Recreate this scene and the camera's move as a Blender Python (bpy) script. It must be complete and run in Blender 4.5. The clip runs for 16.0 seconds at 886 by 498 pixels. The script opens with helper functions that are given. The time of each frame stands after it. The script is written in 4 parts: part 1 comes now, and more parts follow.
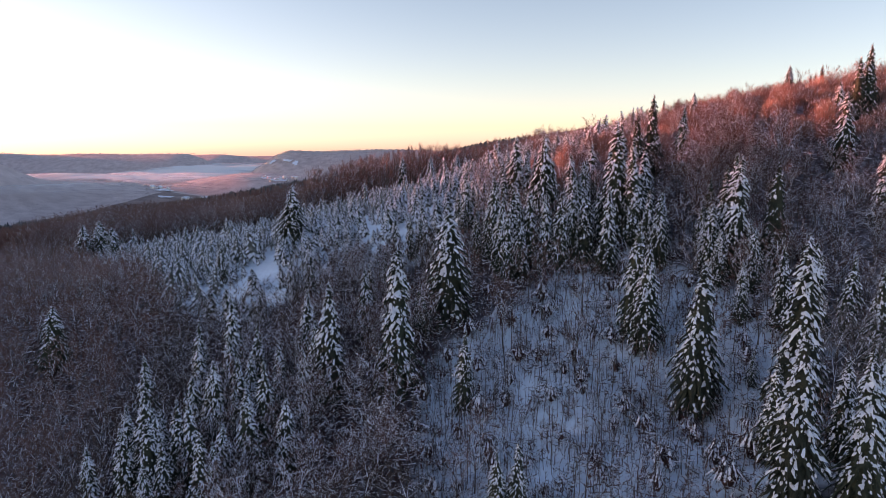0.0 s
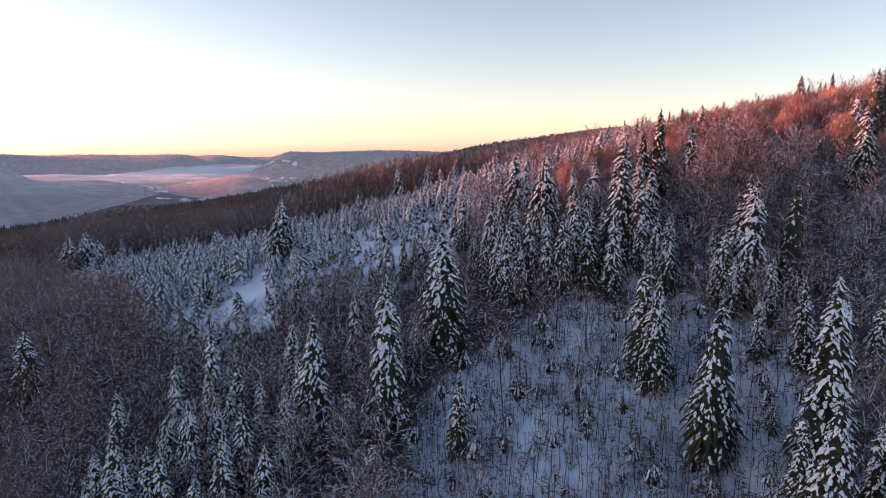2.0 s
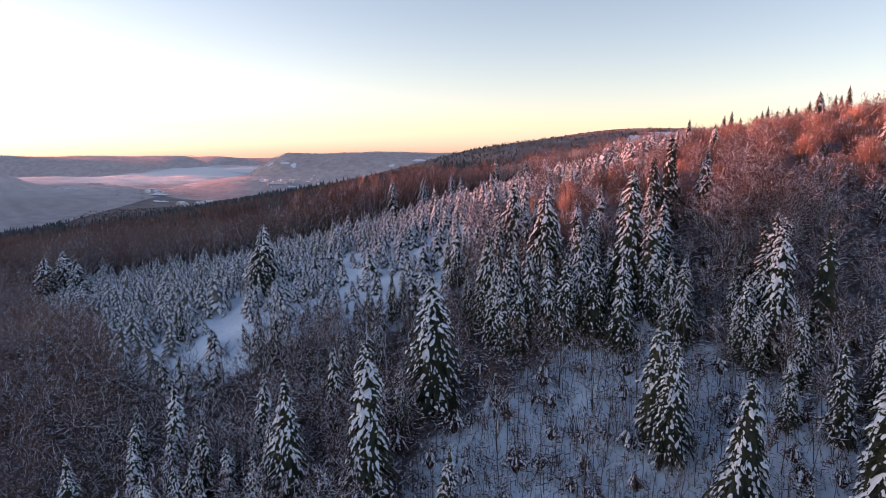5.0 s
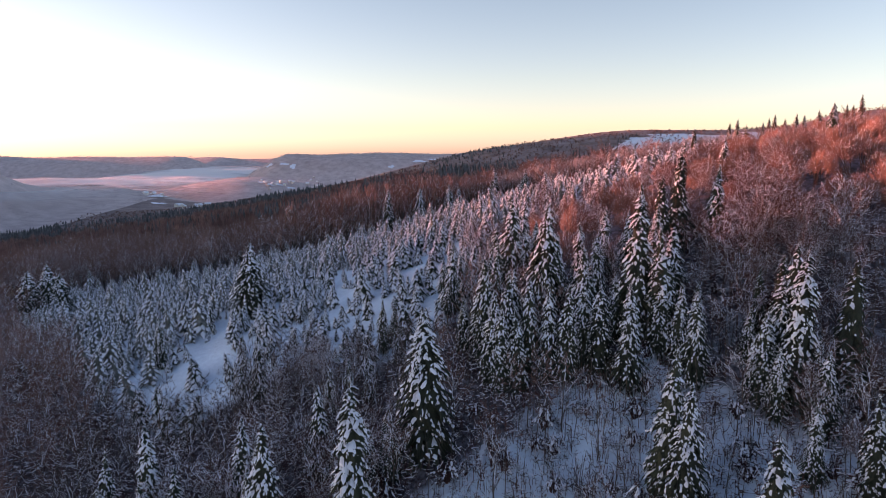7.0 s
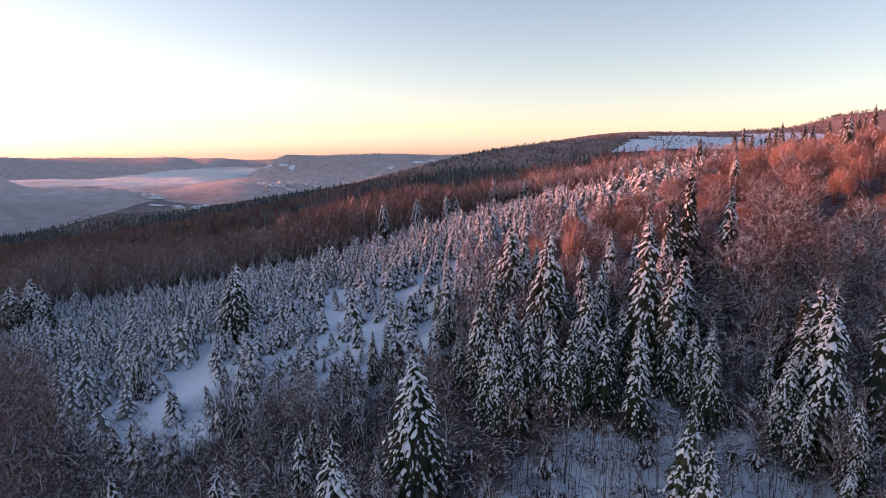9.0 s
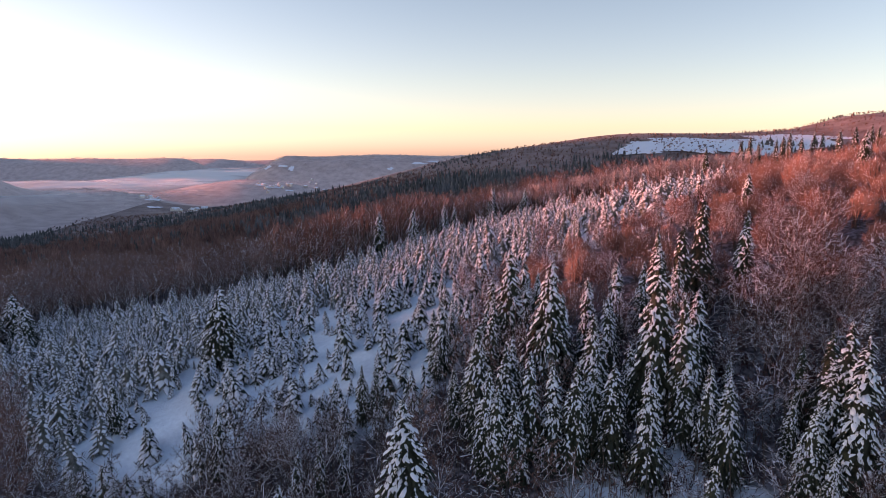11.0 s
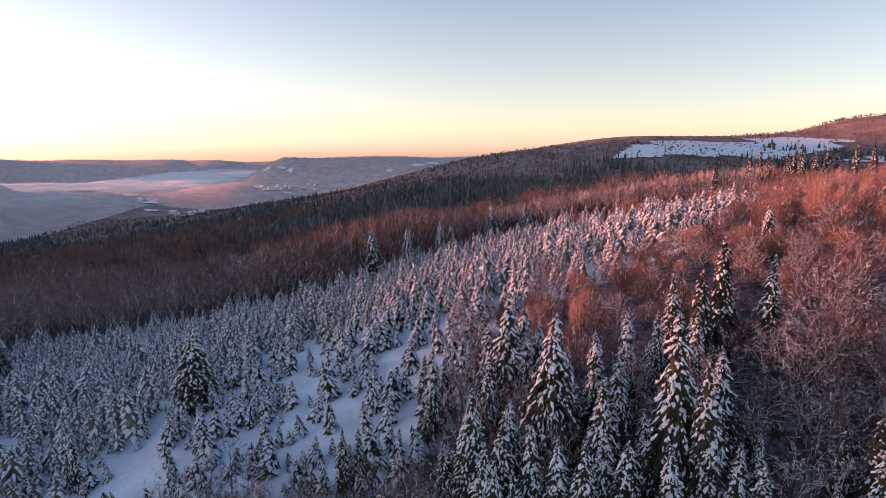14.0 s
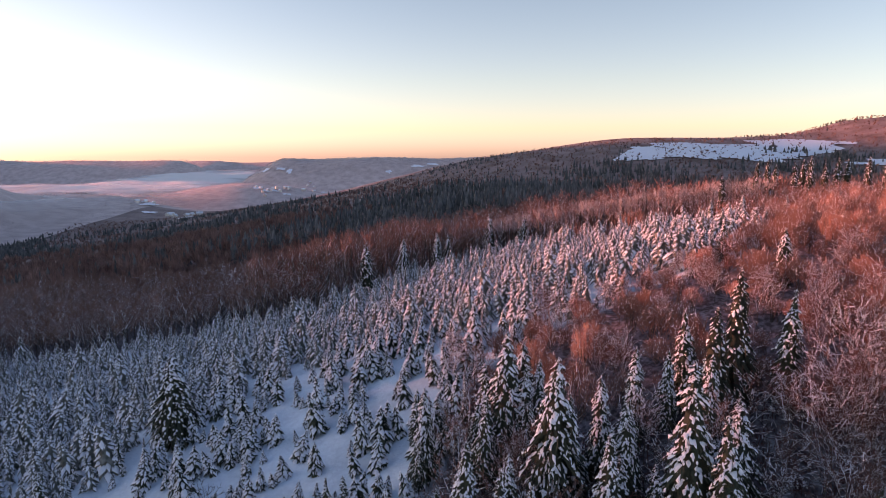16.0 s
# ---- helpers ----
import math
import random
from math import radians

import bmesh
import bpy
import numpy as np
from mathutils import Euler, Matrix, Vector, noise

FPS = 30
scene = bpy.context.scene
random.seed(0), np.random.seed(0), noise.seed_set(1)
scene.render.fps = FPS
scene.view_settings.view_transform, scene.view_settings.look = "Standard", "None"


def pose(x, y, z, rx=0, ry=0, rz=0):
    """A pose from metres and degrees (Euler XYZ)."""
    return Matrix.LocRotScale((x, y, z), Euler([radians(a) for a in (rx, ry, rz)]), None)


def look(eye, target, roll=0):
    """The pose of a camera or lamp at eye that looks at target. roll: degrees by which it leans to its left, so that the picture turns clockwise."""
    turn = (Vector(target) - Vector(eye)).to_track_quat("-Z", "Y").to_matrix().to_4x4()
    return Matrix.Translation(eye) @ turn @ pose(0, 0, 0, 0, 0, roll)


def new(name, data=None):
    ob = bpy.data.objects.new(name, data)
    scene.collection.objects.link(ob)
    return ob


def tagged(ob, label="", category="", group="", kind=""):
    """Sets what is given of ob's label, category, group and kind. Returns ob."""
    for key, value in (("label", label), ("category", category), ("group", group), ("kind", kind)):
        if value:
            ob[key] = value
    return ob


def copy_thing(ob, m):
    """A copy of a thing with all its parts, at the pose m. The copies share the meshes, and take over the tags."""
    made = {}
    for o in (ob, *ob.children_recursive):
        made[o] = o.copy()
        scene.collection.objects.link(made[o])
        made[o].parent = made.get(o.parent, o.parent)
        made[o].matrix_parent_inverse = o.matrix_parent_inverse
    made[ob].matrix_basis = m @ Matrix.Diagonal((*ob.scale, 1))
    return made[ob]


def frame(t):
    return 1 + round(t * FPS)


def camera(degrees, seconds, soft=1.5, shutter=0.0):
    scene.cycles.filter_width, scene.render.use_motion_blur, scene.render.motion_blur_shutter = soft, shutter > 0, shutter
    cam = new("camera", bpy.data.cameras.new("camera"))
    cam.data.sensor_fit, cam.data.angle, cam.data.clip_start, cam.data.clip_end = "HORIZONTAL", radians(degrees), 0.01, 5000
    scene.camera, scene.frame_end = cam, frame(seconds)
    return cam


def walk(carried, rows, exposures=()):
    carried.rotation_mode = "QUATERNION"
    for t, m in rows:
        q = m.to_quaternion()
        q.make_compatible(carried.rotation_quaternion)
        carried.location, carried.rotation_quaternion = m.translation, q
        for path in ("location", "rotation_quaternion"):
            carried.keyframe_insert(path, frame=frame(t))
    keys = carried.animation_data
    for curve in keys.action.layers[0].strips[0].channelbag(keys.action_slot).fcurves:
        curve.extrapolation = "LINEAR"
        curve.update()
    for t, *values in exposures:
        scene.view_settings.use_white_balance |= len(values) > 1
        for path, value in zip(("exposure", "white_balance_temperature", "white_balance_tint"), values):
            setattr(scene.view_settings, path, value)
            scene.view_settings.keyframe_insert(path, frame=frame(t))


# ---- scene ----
# tuning of light and exposure
EXPO, EXPO_END = (2.22, 8950.0, 33.0), (2.09, 8950.0, 33.0)
SKY, SKY_EL, AIR, DUST, OZONE = 0.10, 5.0, 0.85, 0.95, 2.0
SUNLIGHT, SUNCOL = 2.2, (1.0, 0.35, 0.28)

# The camera: a drone that flies slowly forward and climbs
cam = camera(72, 16.0, soft=0.7)


def drone(t):
    s = t / 16
    x = 9.43 * s + 2.76 * s**2 - 4.78 * s**3 - 0.62 * s**4 + 2.41 * s**5
    y = 74.19 * s - 0.64 * s**2 - 1.17 * s**3 - 1.22 * s**4 + 0.84 * s**5
    z = 33.19 * s - 1.42 * s**2 + 0.55 * s**3 + 0.52 * s**4 - 0.54 * s**5
    pitch = 8.745 - 0.1585 * s - 0.038 * s**2
    yaw = -0.0564 * s - 0.0656 * s**2
    return pose(x, y, z, 90 - pitch, 0, yaw)


walk(cam, [(t, drone(t)) for t in np.arange(0, 16.01, 1.0)], [(0.0, *EXPO), (16.0, *EXPO_END)])

# ---- light: a low winter sun and the sky around it ----
SUN_AZ, SUN_EL = -80.0, 5.0  # degrees from the flight direction to its left, and above the horizon
world = bpy.data.worlds.new("winter_sky")
scene.world = world
world.use_nodes = True
wn = world.node_tree.nodes
sky = wn.new("ShaderNodeTexSky")
sky.sky_type, sky.sun_disc = "NISHITA", False
sky.sun_elevation, sky.sun_rotation = radians(SKY_EL), radians(SUN_AZ)
sky.altitude, sky.air_density, sky.dust_density, sky.ozone_density = 500, AIR, DUST, OZONE
# rosy haze low over the horizon, a paler sky above
up_, band, tint = wn.new("ShaderNodeTexCoord"), wn.new("ShaderNodeValToRGB"), wn.new("ShaderNodeMix")
rise_ = wn.new("ShaderNodeSeparateXYZ")
world.node_tree.links.new(up_.outputs["Generated"], rise_.inputs[0])
world.node_tree.links.new(rise_.outputs["Z"], band.inputs["Fac"])
band.color_ramp.elements[0].position, band.color_ramp.elements[0].color = 0.0, (0.98, 0.93, 1.75, 1)
band.color_ramp.elements[1].position, band.color_ramp.elements[1].color = 0.28, (0.98, 0.99, 0.97, 1)
for at_, hue_ in ((0.018, (1.06, 0.97, 1.55, 1)), (0.045, (1.14, 1.05, 1.15, 1)), (0.12, (1.09, 1.04, 1.03, 1)), (0.6, (0.97, 1.05, 1.14, 1))):
    e_ = band.color_ramp.elements.new(at_)
    e_.color = hue_
tint.data_type, tint.blend_type = "RGBA", "MULTIPLY"
tint.inputs["Factor"].default_value = 1.0
world.node_tree.links.new(sky.outputs[0], tint.inputs["A"])
world.node_tree.links.new(band.outputs[0], tint.inputs["B"])
world.node_tree.links.new(tint.outputs["Result"], wn["Background"].inputs[0])
wn["Background"].inputs[1].default_value = SKY
sun = new("sun", bpy.data.lights.new("sun", "SUN"))
sun.data.energy, sun.data.angle, sun.data.color = SUNLIGHT, radians(1.6), SUNCOL
az, el = radians(SUN_AZ), radians(SUN_EL)
to_sun = Vector((math.sin(az) * math.cos(el), math.cos(az) * math.cos(el), math.sin(el)))
sun.matrix_world = look((0, 0, 200), Vector((0, 0, 200)) - to_sun)


# ---- materials ----
def material(name, base, other, scale, rough, bump=0.0, bump_scale=20.0, per="object", spread=0.25, subsurface=0.0, coords="Object", detail=6.0):
    """A mottled surface: two colours mixed by a large and a fine noise, varied from thing to thing."""
    m = bpy.data.materials.new(name)
    m.use_nodes = True
    n, k = m.node_tree.nodes, m.node_tree.links
    b = n["Principled BSDF"]
    b.inputs["Roughness"].default_value = rough
    tc = n.new("ShaderNodeTexCoord")
    big, fine = n.new("ShaderNodeTexNoise"), n.new("ShaderNodeTexNoise")
    big.inputs["Scale"].default_value, fine.inputs["Scale"].default_value = scale, scale * 9
    big.inputs["Detail"].default_value, fine.inputs["Detail"].default_value = detail, detail
    k.new(tc.outputs[coords], big.inputs["Vector"])
    k.new(tc.outputs[coords], fine.inputs["Vector"])
    add = n.new("ShaderNodeMath")
    add.operation = "MULTIPLY_ADD"
    add.inputs[1].default_value = 0.45
    k.new(fine.outputs["Fac"], add.inputs[0])
    k.new(big.outputs["Fac"], add.inputs[2])
    ramp = n.new("ShaderNodeMapRange")
    ramp.inputs["From Min"].default_value, ramp.inputs["From Max"].default_value = 0.5, 0.95
    k.new(add.outputs[0], ramp.inputs["Value"])
    mix = n.new("ShaderNodeMix")
    mix.data_type = "RGBA"
    mix.inputs["A"].default_value, mix.inputs["B"].default_value = (*base, 1), (*other, 1)
    k.new(ramp.outputs[0], mix.inputs["Factor"])
    vary = n.new("ShaderNodeHueSaturation")
    if per == "object":
        rnd = n.new("ShaderNodeObjectInfo").outputs["Random"]
    else:
        rnd = n.new("ShaderNodeNewGeometry").outputs["Random Per Island"]
    span = n.new("ShaderNodeMapRange")
    span.inputs["To Min"].default_value, span.inputs["To Max"].default_value = 1 - spread, 1 + spread
    k.new(rnd, span.inputs["Value"])
    k.new(span.outputs[0], vary.inputs["Value"])
    k.new(mix.outputs["Result"], vary.inputs["Color"])
    k.new(vary.outputs[0], b.inputs["Base Color"])
    if subsurface:
        b.inputs["Subsurface Weight"].default_value = subsurface
    if bump:
        bn, bt = n.new("ShaderNodeBump"), n.new("ShaderNodeTexNoise")
        bt.inputs["Scale"].default_value = bump_scale
        k.new(tc.outputs[coords], bt.inputs["Vector"])
        bn.inputs["Strength"].default_value = bump
        bn.inputs["Distance"].default_value = 0.15
        k.new(bt.outputs["Fac"], bn.inputs["Height"])
        k.new(bn.outputs[0], b.inputs["Normal"])
    return m


# both snow colours carry some of the shade's blue, the ground snow more
SNOW = material("snow", (0.67, 0.735, 0.83), (0.82, 0.87, 0.94), 0.4, 0.7, 0.3, 6.0, spread=0.05)
DRIFT = material("blue_tinted_snow", (0.40, 0.52, 0.62), (0.61, 0.75, 0.85), 0.09, 0.75, 0.5, 1.6, detail=10.0)
NEEDLES = material("spruce_needles", (0.014, 0.022, 0.013), (0.040, 0.048, 0.026), 0.8, 0.75, 0.6, 9.0)
NEEDLES_FROST = material("frosted_needles", (0.055, 0.065, 0.055), (0.2, 0.21, 0.2), 0.8, 0.8, 0.5, 9.0)
BARK = material("spruce_bark", (0.06, 0.04, 0.03), (0.12, 0.085, 0.065), 1.5, 0.9, 0.8, 14.0)
BRUSH = material("brush_stems", (0.042, 0.018, 0.016), (0.135, 0.056, 0.046), 0.12, 0.9)
BEECH = material("beech_bark", (0.06, 0.046, 0.04), (0.13, 0.105, 0.09), 0.7, 0.85, 0.4, 12.0)
TWIG = material("beech_twigs", (0.09, 0.042, 0.036), (0.19, 0.098, 0.084), 0.5, 0.85)
TWIG_WOOD = material("beech_wood_twigs", (0.18, 0.078, 0.062), (0.34, 0.21, 0.19), 0.045, 0.85, detail=3.0)
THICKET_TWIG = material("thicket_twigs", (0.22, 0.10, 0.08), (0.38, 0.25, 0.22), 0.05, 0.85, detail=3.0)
# beech twigs again, with the lower wood's shade put into the colour
SHADE_TWIG = material("old_beech_twigs", (0.055, 0.036, 0.031), (0.165, 0.11, 0.1), 0.06, 0.85, detail=4.0)
RIME = material("rimed_twigs", (0.22, 0.185, 0.19), (0.39, 0.35, 0.36), 0.5, 0.85)
FARWOOD = material("far_woods", (0.13, 0.06, 0.05), (0.27, 0.16, 0.145), 0.03, 0.9, per="island", spread=0.5)
FARSPRUCE = material("far_spruces", (0.03, 0.034, 0.032), (0.12, 0.125, 0.13), 0.03, 0.9, per="island", spread=0.45)
PLASTER = material("plaster", (0.55, 0.5, 0.46), (0.7, 0.66, 0.6), 0.3, 0.9)
MIST = material("mist", (0.93, 0.93, 0.93), (0.97, 0.97, 0.97), 0.01, 1.0)
mn, mk = MIST.node_tree.nodes, MIST.node_tree.links
veil, thin = mn.new("ShaderNodeAttribute"), mn.new("ShaderNodeTexNoise")
veil.attribute_name = "thickness"
thin.inputs["Scale"].default_value, thin.inputs["Detail"].default_value = 0.004, 6.0
mk.new(mn["Texture Coordinate"].outputs["Object"], thin.inputs["Vector"])
dens = mn.new("ShaderNodeMath")
dens.operation, dens.use_clamp = "MULTIPLY", True
wisp = mn.new("ShaderNodeMapRange")
wisp.inputs["From Min"].default_value, wisp.inputs["From Max"].default_value = 0.32, 0.6
wisp.inputs["To Min"].default_value, wisp.inputs["To Max"].default_value = 0.6, 1.0
mk.new(thin.outputs["Fac"], wisp.inputs["Value"])
mk.new(veil.outputs["Fac"], dens.inputs[0])
mk.new(wisp.outputs[0], dens.inputs[1])
mk.new(dens.outputs[0], mn["Principled BSDF"].inputs["Alpha"])


FLOOR = material("frosted_forest_floor", (0.11, 0.07, 0.065), (0.26, 0.2, 0.2), 0.02, 0.95, 0.5, 0.2, detail=12.0)
# dead leaves and stems show through the snow where brush stands, with its shade painted in
dn, dk = DRIFT.node_tree.nodes, DRIFT.node_tree.links
zone, ragged, leaf = dn.new("ShaderNodeAttribute"), dn.new("ShaderNodeTexNoise"), dn.new("ShaderNodeTexNoise")
zone.attribute_name = "brushy"
ragged.inputs["Scale"].default_value, ragged.inputs["Detail"].default_value = 0.22, 8.0
leaf.inputs["Scale"].default_value, leaf.inputs["Detail"].default_value = 1.1, 8.0
for nz in (ragged, leaf):
    dk.new(dn["Texture Coordinate"].outputs["Object"], nz.inputs["Vector"])
over_, edge_, litter_shade, blend_ = dn.new("ShaderNodeMath"), dn.new("ShaderNodeMapRange"), dn.new("ShaderNodeValToRGB"), dn.new("ShaderNodeMix")
over_.operation = "ADD"
dk.new(zone.outputs["Fac"], over_.inputs[0])
dk.new(ragged.outputs["Fac"], over_.inputs[1])
edge_.interpolation_type = "SMOOTHSTEP"
edge_.inputs["From Min"].default_value, edge_.inputs["From Max"].default_value = 0.68, 1.12
dk.new(over_.outputs[0], edge_.inputs["Value"])
litter_shade.color_ramp.elements[0].position, litter_shade.color_ramp.elements[0].color = 0.4, (0.055, 0.045, 0.052, 1)
litter_shade.color_ramp.elements[1].position, litter_shade.color_ramp.elements[1].color = 0.68, (0.22, 0.22, 0.27, 1)
dk.new(leaf.outputs["Fac"], litter_shade.inputs["Fac"])
blend_.data_type = "RGBA"
dk.new(edge_.outputs[0], blend_.inputs["Factor"])
dk.new(dn["Hue/Saturation/Value"].outputs[0], blend_.inputs["A"])
dk.new(litter_shade.outputs[0], blend_.inputs["B"])
dk.new(blend_.outputs["Result"], dn["Principled BSDF"].inputs["Base Color"])
# far woods: the haze before them is put into this paler colour
HAZY_WOODS = material("haze_pale_woods", (0.38, 0.305, 0.30), (0.57, 0.48, 0.475), 0.03, 0.95, 1.0, 0.08, detail=15.0)

# ---- building blocks: plain arrays of corners and triangles ----
class Shape:
    def __init__(self):
        self.v, self.f, self.n = [], [], 0

    def add(self, v, f):
        self.v.append(np.asarray(v, float))
        self.f.append(np.asarray(f, int) + self.n)
        self.n += len(self.v[-1])

    def arrays(self):
        if not self.v:
            return np.zeros((0, 3)), np.zeros((0, 3), int)
        return np.concatenate(self.v), np.concatenate(self.f)


def mesh_of(name, v, f, mat, smooth=False):
    me = bpy.data.meshes.new(name)
    me.vertices.add(len(v))
    me.vertices.foreach_set("co", np.ascontiguousarray(v, np.float32).ravel())
    me.loops.add(len(f) * 3)
    me.loops.foreach_set("vertex_index", np.ascontiguousarray(f, np.int32).ravel())
    me.polygons.add(len(f))
    me.polygons.foreach_set("loop_start", np.arange(0, len(f) * 3, 3, dtype=np.int32))
    me.update(calc_edges=True)
    me.materials.append(mat)
    if smooth:
        me.polygons.foreach_set("use_smooth", np.ones(len(f), bool))
    return me


def part(name, shape, mat, parent, label="", smooth=False):
    ob = new(name, mesh_of(name, *shape.arrays(), mat, smooth))
    ob.parent = parent
    if label:
        ob["label"] = label
    if name in ("snow_load", "stem") or mat in (TWIG, BRUSH, THICKET_TWIG):
        ob["kind"] = "stuff"
    return ob


def repeat(pieces, rng, spots, tilt=0.0):
    """One big array of many copies: spots are rows of x, y, z, height scale, width scale; each takes a random piece and turn."""
    out = Shape()
    which = rng.integers(0, len(pieces), len(spots))
    turn = rng.uniform(0, 2 * np.pi, len(spots))
    lean = rng.normal(0, 1, (2, len(spots))) * tilt
    for i, (v, f) in enumerate(pieces):
        rows = np.flatnonzero(which == i)
        if not len(rows) or not len(v):
            continue
        c, s = np.cos(turn[rows])[:, None], np.sin(turn[rows])[:, None]
        sp_ = spots[rows]
        x = (v[None, :, 0] * c - v[None, :, 1] * s) * sp_[:, 4:5] + sp_[:, 0:1]
        y = (v[None, :, 0] * s + v[None, :, 1] * c) * sp_[:, 4:5] + sp_[:, 1:2]
        z = v[None, :, 2] * sp_[:, 3:4] + sp_[:, 2:3]
        ff = f[None] + (np.arange(len(rows)) * len(v))[:, None, None]
        x = x + (z - sp_[:, 2:3]) * lean[0, rows][:, None]
        y = y + (z - sp_[:, 2:3]) * lean[1, rows][:, None]
        out.add(np.stack([x, y, z], -1).reshape(-1, 3), ff.reshape(-1, 3))
    return out


def tube(shape, path, radii, sides, rng=None):
    """A tapered, bent limb along a path of points."""
    path = np.asarray(path, float)
    k = len(path)
    d = np.gradient(path, axis=0)
    d /= np.linalg.norm(d, axis=1)[:, None] + 1e-9
    ref = np.where(np.abs(d[:, 2:3]) > 0.9, [[1.0, 0, 0]], [[0, 0, 1.0]])
    a = np.cross(d, ref)
    a /= np.linalg.norm(a, axis=1)[:, None] + 1e-9
    b = np.cross(d, a)
    ang = np.arange(sides) * 2 * np.pi / sides
    ring = a[:, None] * np.cos(ang)[None, :, None] + b[:, None] * np.sin(ang)[None, :, None]
    v = (path[:, None] + ring * np.asarray(radii, float)[:, None, None]).reshape(-1, 3)
    f = []
    for i in range(k - 1):
        for j in range(sides):
            p, q = i * sides + j, i * sides + (j + 1) % sides
            f += [(p, q, q + sides), (p, q + sides, p + sides)]
    shape.add(v, f)


def thorn(shape, p, q, r):
    """A twig: a thin three-sided spike from p to q."""
    p, q = np.asarray(p, float), np.asarray(q, float)
    d = q - p
    a = np.cross(d, [0.3, 0.2, 1.0])
    a *= r / (np.linalg.norm(a) + 1e-9)
    b = np.cross(d, a)
    b *= r / (np.linalg.norm(b) + 1e-9)
    shape.add([p + a, p - 0.5 * a + 0.87 * b, p - 0.5 * a - 0.87 * b, q], [(0, 1, 3), (1, 2, 3), (2, 0, 3)])


def blade(shape, p, q, r):
    """A hair-thin twig: one narrow triangle from p to q."""
    p, q = np.asarray(p, float), np.asarray(q, float)
    a = np.cross(q - p, [0.31, 0.83, 0.47])
    a *= r / (np.linalg.norm(a) + 1e-9)
    shape.add([p + a, p - a, q], [(0, 1, 2)])


def bean(shape, c, along, side, up):
    """A rounded lump of snow: half lengths along, to the side and upward."""
    p, q = c - along * 0.45, c + along * 0.4
    v = [c - along, p - side * 0.8 - up * 0.3, p + up * 0.85, p + side * 0.8 - up * 0.3, q - side - up * 0.3, q + up, q + side - up * 0.3, c + along]
    shape.add(v, [(0, 2, 1), (0, 3, 2), (1, 2, 5), (1, 5, 4), (2, 3, 6), (2, 6, 5), (4, 5, 7), (5, 6, 7)])


def clump(shape, rng, c, along, side, up):
    """A ragged cake of snow with drooping fingers round its rim."""
    n = 6
    ang = (np.arange(n) + rng.uniform(-0.3, 0.3, n)) * 2 * np.pi / n + rng.uniform(0, 1)
    r = np.where(np.arange(n) % 2 == 0, rng.uniform(0.9, 1.3, n), rng.uniform(0.62, 0.95, n))[:, None]
    rim = c + along * np.cos(ang)[:, None] * r + side * np.sin(ang)[:, None] * r - up * (0.55 * r * r)
    top = c + up * rng.uniform(0.9, 1.3) + along * rng.uniform(-0.25, 0.25)
    shape.add(np.vstack([rim, top]), [(i, (i + 1) % n, n) for i in range(n)])


def bough(green, snow, rng, root, az, length, droop, width, load, fine=True):
    """A drooping spruce bough with hanging sprays, and the lumps of snow that lie on it."""
    u = np.array([math.cos(az), math.sin(az), 0.0])
    w = np.array([-u[1], u[0], 0.0])
    u = u + w * rng.normal(0, 0.12)
    low = np.array([0, 0, 1.0])

    def centre(s):
        return root + u * length * s + low * length * (0.16 * s - droop * s**1.5)

    a, b, e = centre(0.05), centre(0.55), centre(1.0)
    h = width
    bl, br = b - w * h * rng.uniform(0.7, 1.2) - low * 0.6 * h, b + w * h * rng.uniform(0.7, 1.2) - low * 0.6 * h
    green.add([a, bl, e - low * 0.15 * h, br, b], [(0, 1, 4), (1, 2, 4), (2, 3, 4), (3, 0, 4)])
    if fine:
        for s in (0.45, 0.7, 0.95):
            for side in (-1, 1):
                c = centre(s)
                edge = c + w * side * h * rng.uniform(0.3, 0.7) * (1.25 - s)
                tip = edge + u * length * rng.uniform(0.02, 0.16) + w * side * h * rng.uniform(0.1, 0.7) - low * h * rng.uniform(0.7, 2.0)
                green.add([centre(s - 0.25), edge, tip], [(0, 1, 2)])
        lumps = ((rng.uniform(0.2, 0.36), 0.7), (rng.uniform(0.4, 0.52), 0.85), (rng.uniform(0.56, 0.7), 0.9), (rng.uniform(0.74, 0.86), 0.85), (rng.uniform(0.9, 1.04), 0.75))
        for s, k in lumps:
            if rng.random() > load:
                continue
            c, d = centre(s), centre(s + 0.1) - centre(s - 0.1)
            d /= np.linalg.norm(d)
            size = h * k * rng.uniform(0.5, 1.15)
            up = np.cross(d, w)
            up = up if up[2] > 0 else -up
            clump(snow, rng, c + up * size * 0.15 + w * rng.normal(0, 0.4) * h, (d + w * rng.normal(0, 0.3)) * size * rng.uniform(0.8, 1.5), w * size * rng.uniform(0.45, 0.8), up * size * rng.uniform(0.25, 0.5))
    elif rng.random() < load + 0.1:
        c, t = centre(0.32), low * width * rng.uniform(0.35, 0.6)
        k = rng.uniform(0.9, 1.4)
        snow.add([c, b + (bl - b) * k + t * 0.5, e + t * 0.2 + u * 0.05, b + (br - b) * k + t * 0.5, b + t], [(0, 1, 4), (1, 2, 4), (2, 3, 4), (3, 0, 4)])


